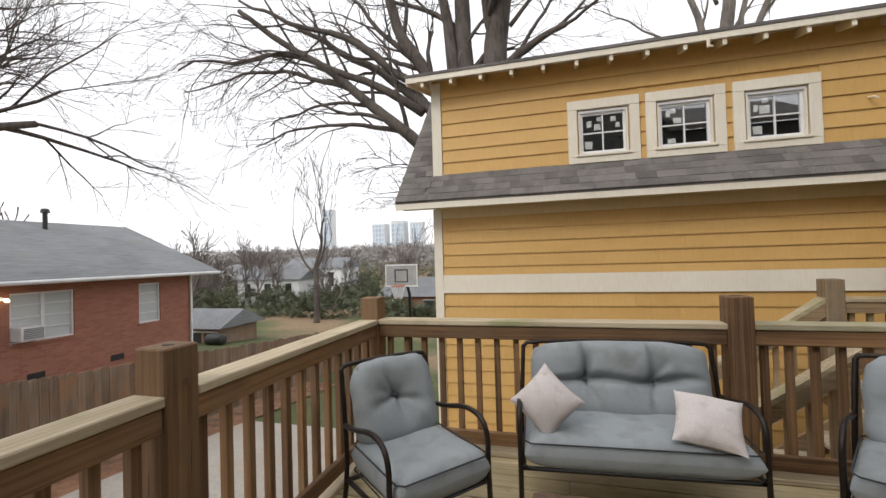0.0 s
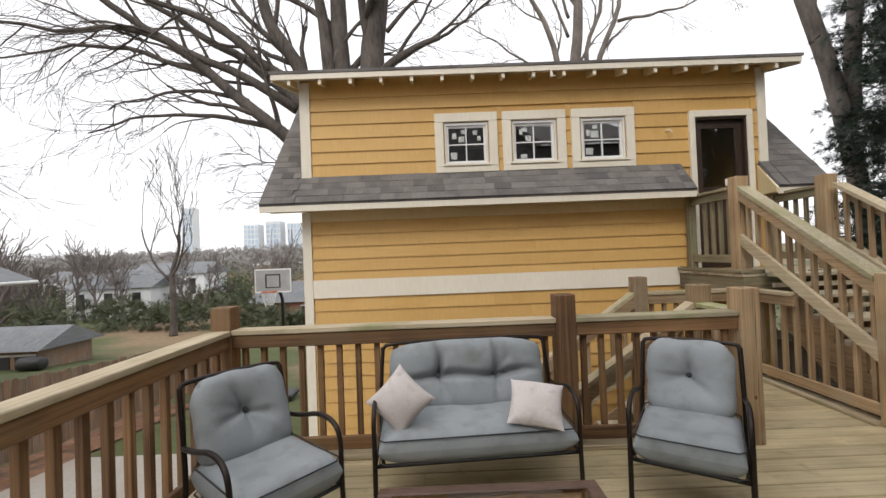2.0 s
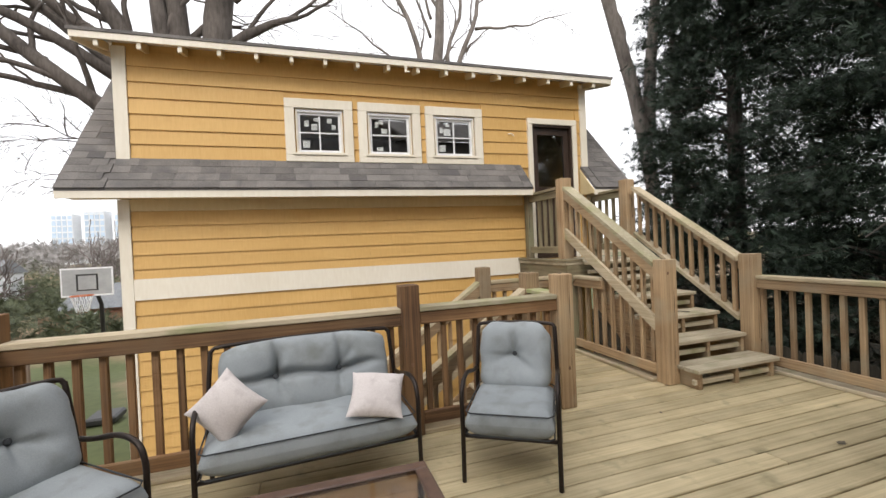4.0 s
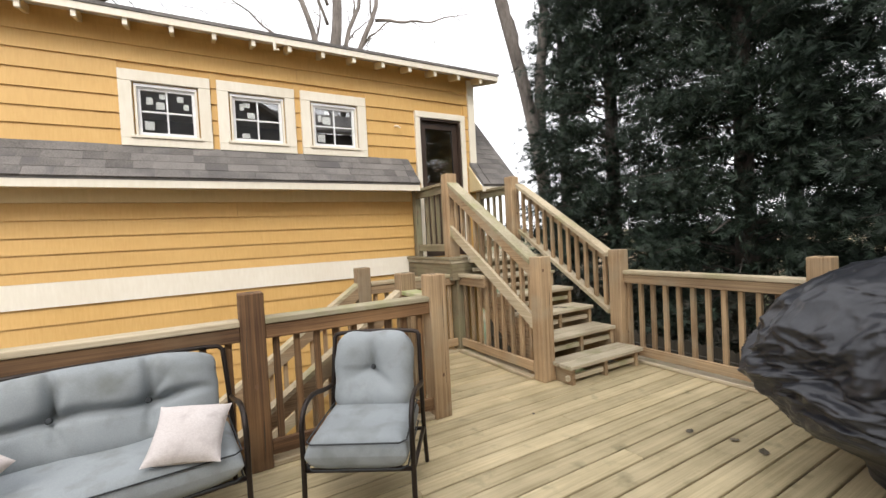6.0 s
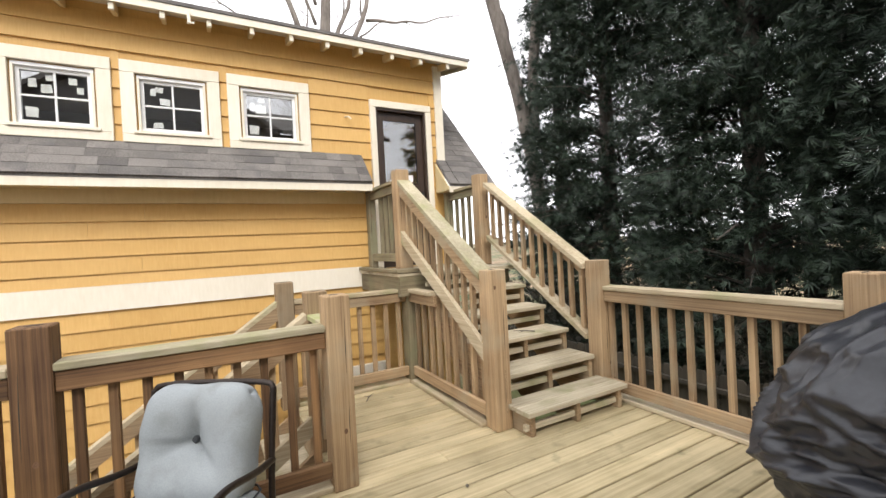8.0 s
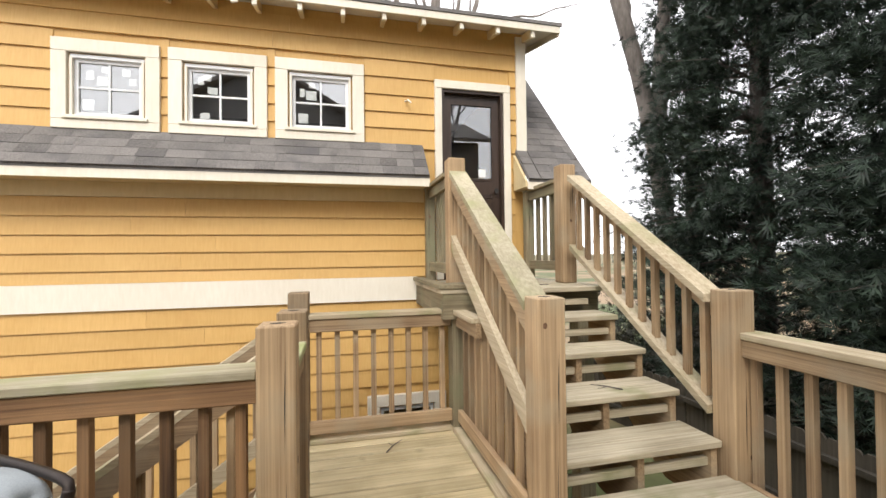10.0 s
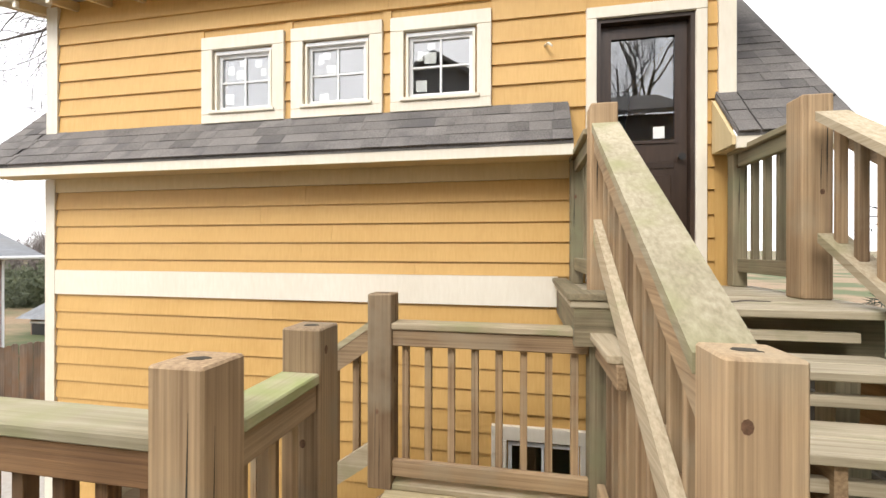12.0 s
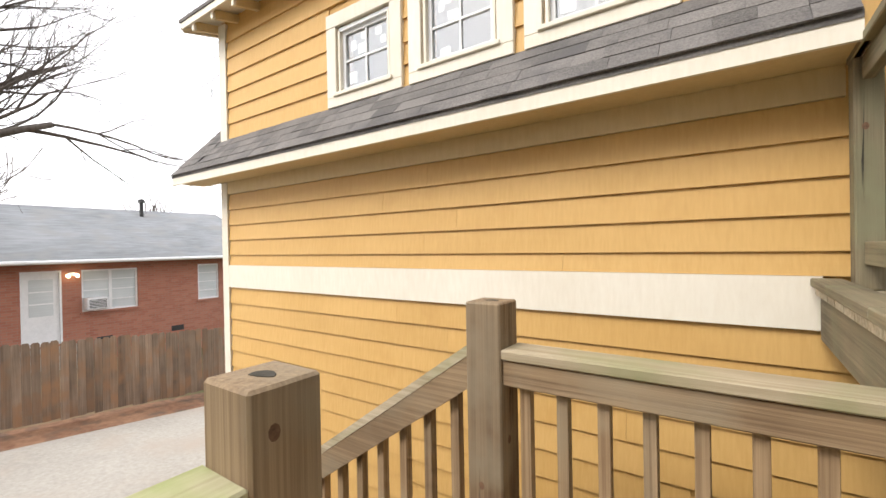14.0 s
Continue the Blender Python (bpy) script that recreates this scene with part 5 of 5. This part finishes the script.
# ---- brick house next door ----
def build_brick_house():
    h = thing("brick_house", "single-storey red brick house with a grey shingle roof", "house")
    x1, x0, y0, y1, zb, zt = -11.8, -20.0, -4.0, 13.45, -2.6, 1.0
    holes = [(-1.0, 0.0, -0.5, 0.78), (6.72, 7.6, -1.36, 0.79), (8.06, 9.52, -0.5, 0.78), (11.42, 12.18, -0.5, 0.8)]
    bm = wall_with_holes(y0, y1, zb, zt, holes, 0, 0.2)
    bmesh.ops.transform(bm, matrix=Matrix(((0, -1, 0, x1), (1, 0, 0, 0), (0, 0, 1, 0), (0, 0, 0, 1))), verts=bm.verts[:])
    part("wall", bm, BRICK, h)
    part("wall", box(x0, x1 - 0.2, y1 - 0.2, y1, zb, zt), BRICK, h)
    part("wall", box(x0, x1 - 0.2, y0, y0 + 0.2, zb, zt), BRICK, h)
    part("wall", box(x0, x0 + 0.2, y0 + 0.2, y1 - 0.2, zb, zt), BRICK, h)
    part("inner_wall", box(x0 + 0.2, x1 - 2.5, y0 + 0.2, y1 - 0.2, zb, zt), ROOM, h)
    rz, rx = 2.95, -15.9
    for a, b in ((-11.25, rx), (-20.55, rx)):
        part("roof", prism([(a, 1.06), (b, rz), (b, rz + 0.06), (a, 1.12)], "y", y0 - 0.4, y1 + 0.75), ROOF_FAR, h)
    part("gable", prism([(x1 - 0.01, zt), (rx, rz - 0.05), (x0, zt)], "y", y1 - 0.15, y1 - 0.01), BRICK, h)
    part("fascia", box(-11.27, -11.25, y0 - 0.4, y1 + 0.75, 0.99, 1.075), WHITE, h)
    part("gutter", mesh_of("gutter", *sweep([(-11.2, y0 - 0.4, 1.05), (-11.2, y1 + 0.75, 1.05)], 0.055, 8), WHITE), WHITE, h)
    part("soffit", box(x1, -11.275, y0 - 0.4, y1 + 0.7, 0.99, 1.01), FENCE, h)
    part("downspout", box(-11.78, -11.72, y1 - 0.1, y1 - 0.03, zb, 0.99), WHITE, h)
    part("vent_pipe", mesh_of("vent_pipe", *sweep([(-15.2, 10.9, 2.6), (-15.2, 10.9, 3.25), (-15.2, 10.9, 3.27), (-15.2, 10.9, 3.4)], [0.07, 0.07, 0.14, 0.1], 10), BLACK), BLACK, h)
    for ya, yb, za, zb2 in (holes[0], holes[2], holes[3]):
        w = part("window", box(x1 - 0.12, x1 - 0.10, ya, yb, za, zb2), BLIND, h, "white-framed window with pale blinds")
        for a, b, c, d in ((ya, yb, zb2 - 0.05, zb2), (ya, yb, za, za + 0.05), (ya, ya + 0.05, za + 0.05, zb2 - 0.05), (yb - 0.05, yb, za + 0.05, zb2 - 0.05)):
            part("frame", box(x1 - 0.098, x1 - 0.04, a, b, c, d), WHITE, w)
        for k in (1, 2, 3):
            z = za + (zb2 - za) * k / 4
            part("glazing_bar", box(x1 - 0.098, x1 - 0.06, ya + 0.05, yb - 0.05, z - 0.015, z + 0.015), WHITE, w)
        if yb - ya > 1.2:
            part("mullion", box(x1 - 0.098, x1 - 0.045, (ya + yb) / 2 - 0.04, (ya + yb) / 2 + 0.04, za + 0.05, zb2 - 0.05), WHITE, w)
        part("sill", box(x1 - 0.1, x1 + 0.05, ya - 0.05, yb + 0.05, za - 0.07, za - 0.002), BRICK, w)
    d = part("door", box(x1 - 0.1, x1 - 0.05, 6.77, 7.55, -1.36, 0.74), WHITE, h, "white door with a glazed upper half")
    part("frame", box(x1 - 0.11, x1 + 0.01, 6.72, 6.77, -1.36, 0.74), WHITE, d)
    part("frame", box(x1 - 0.11, x1 + 0.01, 7.55, 7.6, -1.36, 0.74), WHITE, d)
    part("frame", box(x1 - 0.11, x1 + 0.01, 6.72, 7.6, 0.741, 0.79), WHITE, d)
    part("glazing", box(x1 - 0.049, x1 - 0.04, 6.9, 7.42, -0.5, 0.55), BLIND, d)
    for z in (-0.15, 0.2):
        part("glazing_bar", box(x1 - 0.039, x1 - 0.03, 6.9, 7.42, z - 0.02, z + 0.02), WHITE, d)
    part("step", box(x1, x1 + 0.9, 6.5, 7.9, -2.2, -1.4), CONCRETE, h)
    for y in (10.5, 8.4):
        part("crawl_vent", box(x1, x1 + 0.012, y, y + 0.4, -1.5, -1.32), BLACK, h)


build_brick_house()


def build_ac():
    a = thing("window_air_conditioner", "white window air conditioner with dark grille", "air conditioner")
    part("case", box(-11.95, -11.45, 8.1, 8.62, -0.43, -0.07, 0.02), WHITE, a)
    part("grille", box(-11.449, -11.44, 8.15, 8.57, -0.39, -0.12), BLACK, a)
    for k in range(6):
        part("fin", box(-11.439, -11.43, 8.15, 8.57, -0.38 + 0.045 * k, -0.365 + 0.045 * k), WHITE, a)


build_ac()


def build_porch_lamp():
    p = thing("porch_lamp", "twin-bulb floodlight on the brick wall, lit", "lamp")
    part("mount", box(-11.8, -11.76, 7.75, 7.9, 0.62, 0.72), WHITE, p)
    for y in (7.72, 7.93):
        part("bulb", mesh_of("bulb", *sweep([(-11.76, y, 0.66), (-11.68, y, 0.63), (-11.62, y, 0.61)], [0.02, 0.05, 0.045], 10), LAMP, True), LAMP, p)


build_porch_lamp()


# ---- basketball hoop ----
def build_hoop():
    x, y = -3.5, 13.6
    g = ground_z(x, y)
    h = thing("basketball_hoop", "basketball hoop with clear backboard on a black pole", "basketball hoop")
    part("base", box(x - 0.35, x + 0.35, y + 0.2, y + 1.0, g, g + 0.2, 0.05), BLACK, h)
    part("pole", mesh_of("pole", *sweep([(x + 0.1, y + 0.5, g), (x + 0.1, y + 0.45, 0.2), (x + 0.05, y + 0.15, 0.8)], 0.05, 10), BLACK, True), BLACK, h)
    b = part("backboard", box(x - 0.52, x + 0.52, y, y + 0.02, 0.5, 1.14), GLASS_BOARD, h)
    for a0, a1, c0, c1 in ((-0.55, 0.55, 1.14, 1.18), (-0.55, 0.55, 0.46, 0.5), (-0.55, -0.52, 0.5, 1.14), (0.52, 0.55, 0.5, 1.14)):
        part("frame", box(x + a0, x + a1, y - 0.006, y + 0.03, c0, c1), WHITE, b)
    for a0, a1, c0, c1 in ((-0.23, 0.23, 0.98, 1.02), (-0.23, 0.23, 0.6, 0.63), (-0.23, -0.19, 0.63, 0.98), (0.19, 0.23, 0.63, 0.98)):
        part("target_line", box(x + a0, x + a1, y - 0.005, y - 0.001, c0, c1), BLACK, b)
    ring = [(x + 0.225 * math.cos(t), y - 0.3 + 0.225 * math.sin(t), 0.5) for t in np.linspace(0, 2 * math.pi, 21)]
    part("rim", mesh_of("rim", *sweep(ring, 0.014, 6), ORANGE), ORANGE, h)
    vs, fs = [], []
    for k in range(12):
        t, t2 = 2 * math.pi * k / 12, 2 * math.pi * (k + 1) / 12
        for s, e in ((t, t2), (t2, t)):
            sweep([(x + 0.22 * math.cos(s), y - 0.3 + 0.22 * math.sin(s), 0.49), (x + 0.12 * math.cos(e), y - 0.3 + 0.12 * math.sin(e), 0.1)], 0.006, 3, vs, fs)
    part("net", mesh_of("net", vs, fs, WHITE), WHITE, h)


GLASS_BOARD = surf("cloudy_acrylic", (0.3, 0.31, 0.31), (0.4, 0.41, 0.41), (5, 5, 5), 0.25, 0, 0.02)
build_hoop()


# ---- the distance ----
def small_house(label, x, y, w, d, z, h, roof_h, wall=WHITE):
    s = thing("far_house", label, "house", "far houses")
    g = ground_z(x, y) - 0.3
    part("wall", box(x - w / 2, x + w / 2, y - d / 2, y + d / 2, g, z + h), wall, s)
    part("roof", prism([(y - d / 2 - 0.4, z + h), (y, z + h + roof_h), (y + d / 2 + 0.4, z + h)], "x", x - w / 2 - 0.4, x + w / 2 + 0.4), ROOF_FAR, s)
    for k in range(3):
        cx = x - w / 2 + w * (k + 0.5) / 3
        win = part("window", box(cx - 0.45, cx + 0.45, y - d / 2 - 0.03, y - d / 2 - 0.003, z + 0.25 * h - 0.4, z + 0.8 * h), BLACK, s)
        part("frame", box(cx - 0.55, cx + 0.55, y - d / 2 - 0.05, y - d / 2 - 0.032, z + 0.8 * h, z + 0.8 * h + 0.1), WHITE, win)


small_house("grey-roofed garden shed with a white base", -18.6, 21.6, 3.4, 3.0, -3.6, 1.4, 0.9, FENCE)
small_house("white house with a grey roof among bare trees", -34.0, 49.0, 9, 6, -3.4, 2.6, 1.5)
small_house("white house with a pale roof behind the bare tree", -36.0, 62.0, 10, 6, -3.0, 3.2, 1.6)
small_house("low white building down the slope", -60.0, 78.0, 16, 8, -4.0, 3.4, 1.6)
small_house("brick house past the basketball hoop", -10.0, 40.0, 9, 6, -4.0, 1.9, 1.6, BRICK)


def build_barrel():
    b = thing("barrel", "dark grey barrel lying on the grass by the shed", "barrel")
    z = ground_z(-16.6, 20) + 0.33
    part("drum", mesh_of("drum", *sweep([(-17.2, 19.6, z), (-17.15, 19.6, z), (-16.7, 19.6, z), (-16.2, 19.6, z), (-16.15, 19.6, z)], [0.24, 0.3, 0.34, 0.3, 0.24], 14), BLACK, True), BLACK, b)


build_barrel()


def tower(label, x, y, w, h, seed):
    t = thing("office_tower", label, "tower", "skyline")
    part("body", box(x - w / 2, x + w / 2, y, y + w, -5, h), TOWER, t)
    rows, cols = int(h / 9), max(3, int(w / 6))
    for c in range(cols):
        cx = x - w / 2 + w * (c + 0.5) / cols
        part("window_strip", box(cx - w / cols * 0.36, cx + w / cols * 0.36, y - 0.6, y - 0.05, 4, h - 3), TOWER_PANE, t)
    for r in range(rows):
        part("floor_band", box(x - w / 2 - 0.3, x + w / 2 + 0.3, y - 0.9, y - 0.61, 6 + r * 9, 8 + r * 9), TOWER, t)


tower("hazy pale office tower on the skyline", -452, 760, 21, 104, 1)
tower("hazy blue glass office block on the skyline", -338, 760, 26, 70, 2)
tower("hazy blue glass office block on the skyline", -302, 770, 26, 75, 3)
tower("hazy pale office block on the skyline", -268, 780, 24, 72, 4)


def far_woods():
    rnd = random.Random(77)
    vs, fs = [], []
    for k in range(120):
        y = rnd.uniform(36, 110)
        x = -y * rnd.uniform(0.1, 1.5)
        if k % 5 == 0:
            x, y = rnd.uniform(-48, -26), rnd.uniform(2, 34)
        b = (x, y, ground_z(x, y) - 0.2)
        v, f = grow(b, (rnd.uniform(-0.1, 0.1), 0, 1), rnd.uniform(2.4, 4.4), 0.2, 3, 1000 + k, spread=0.55, kids=(4, 5), min_r=0.035, sides=5)
        o = len(vs)
        vs += v
        fs += [tuple(i + o for i in q) for q in f]
    tagged(part("far_bare_woods", mesh_of("far_bare_woods", vs, fs, TWIG), TWIG), "hazy bare winter woods beyond the yards", "woods", kind="stuff")
    rng = np.random.default_rng(5)
    cs, od = [], []
    for k in range(170):
        y = 30 + 90 * rng.uniform(0, 1) ** 1.5
        x = -y * rng.uniform(0.1, 1.5)
        r = rng.uniform(0.8, 2.3) * (0.6 + y / 80)
        n = 260
        d = rng.normal(0, 1, (n, 3))
        d /= np.linalg.norm(d, axis=1, keepdims=True)
        c = np.array([x, y, ground_z(x, y) + r * 0.55]) + d * r * rng.uniform(0.45, 1.05, (n, 1)) * np.array([1.2, 1, 0.85])
        cs.append(c)
        od.append(d)
    v, q = fronds(np.concatenate(cs), np.concatenate(od), 0.5, 9)
    tagged(part("far_bushes", leaf_mesh("far_bushes", v, q, BUSH), BUSH), "dull green bushes and hedges across the yards", "bushes", kind="stuff")


far_woods()


def hazy_ridge():
    """Pale wooded rise under the skyline; the mist is mixed into its leaf colours."""
    rng = np.random.default_rng(21)
    cs, od = [], []
    for k in range(260):
        y = rng.uniform(130, 330)
        x = -y * rng.uniform(0.05, 1.35)
        r = rng.uniform(3.0, 6.0)
        n = 110
        d = rng.normal(0, 1, (n, 3))
        d /= np.linalg.norm(d, axis=1, keepdims=True)
        top = 0.5 + (y - 110) * 0.03 + rng.uniform(-1.5, 2.0)
        cs.append(np.array([x, y, top]) + d * r * rng.uniform(0.4, 1.1, (n, 1)) * np.array([1.5, 1, 0.8]))
        od.append(d)
    v, q = fronds(np.concatenate(cs), np.concatenate(od), 1.9, 10)
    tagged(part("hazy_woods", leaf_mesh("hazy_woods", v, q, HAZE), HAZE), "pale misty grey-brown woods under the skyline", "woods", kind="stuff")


# Leaf greys lightened to carry the mist.
HAZE = leaf_material("mist_tinted_woods", (0.2, 0.19, 0.18), (0.36, 0.34, 0.33))
hazy_ridge()


def yard_fence():
    f = thing("yard_fence", "low dark board fence across the far lawn", "fence")
    me = from_bm(box(-0.07, 0.07, -0.01, 0.01, 0, 1.3), "picket", FENCE)
    for k in range(70):
        x = -16 + 0.16 * k
        part("picket", me, FENCE, f).location = (x, 37, ground_z(x, 37) - 0.05)
    part("rail", box(-16, -4.9, 37.011, 37.05, ground_z(-8, 37) + 0.9, ground_z(-8, 37) + 1.0), FENCE, f)


yard_fence()

# ---- the house behind the deck, which closes the place ----
def build_main_house():
    h = thing("main_house", "plain two-storey house wall behind the deck under a grey gable", "house", kind="structure")
    part("wall", box(-1.5, 4.8, -3.3, -3.0, -3, 5.4), HOUSE_GREY, h)
    part("gable", prism([(-1.2, 5.4), (4.8, 5.4), (1.8, 7.2)], "y", -3.3, -3.01), HOUSE_GREY, h)
    part("wing_wall", box(4.802, 8.6, -3.3, -3.02, -3, 5.15), HOUSE_GREY, h)
    part("wing_roof", prism([(-2.7, 5.1), (-6.0, 6.6), (-6.0, 6.72), (-2.7, 5.22)], "x", 4.9, 9.0), SHINGLE, h)
    for a, b in ((-1.9, 1.8), (5.3, 1.8)):
        part("roof", prism([(a, 5.1), (b, 7.22), (b, 7.35), (a, 5.23)], "y", -10, -2.7), SHINGLE, h)


build_main_house()


# ---- shingles of the garage's lower roof ----
def build_shingles():
    rnd = random.Random(3)
    ln = math.hypot(1, PITCH)
    up, nrm = Vector((0, 1 / ln, PITCH / ln)), Vector((0, -PITCH / ln, 1 / ln))
    meshes = []
    for w in (0.16, 0.22, 0.3):
        bm = bmesh.new()
        add_box(bm, 0.0005, w - 0.0012, 0, 0.165, 0.0, 0.009)
        me = from_bm(bm, "shingle", SHINGLE)
        meshes.append((w, me))
    rot = math.atan2(PITCH, 1)
    def lay(x0, x1, length):
        k, s = 0, -0.012
        while s < length - 0.02:
            x = x0 - rnd.uniform(0, 0.1) * 0
            while x < x1 - 0.05:
                w, me = rnd.choice(meshes)
                if x + w > x1:
                    w, me = meshes[0]
                fit_w = min(1.0, (x1 - x) / w)
                q = Vector((x, EAVE_Y, EAVE_Z)) + up * s + nrm * (0.004 + rnd.uniform(0, 0.004))
                ob = part("shingle", me, SHINGLE, GARAGE)
                ob.location, ob.rotation_euler = q, (rot - 0.03, 0, 0)
                ob.scale.x = fit_w
                x += w
            s += 0.125
            k += 1
    lay(LEFT, 4.835, 0.42)
    lay(5.865, RIGHT, 0.40)
    lay(-0.58, LEFT - 0.01, 1.6)
    lay(RIGHT + 0.01, 6.56, 1.6)


build_shingles()
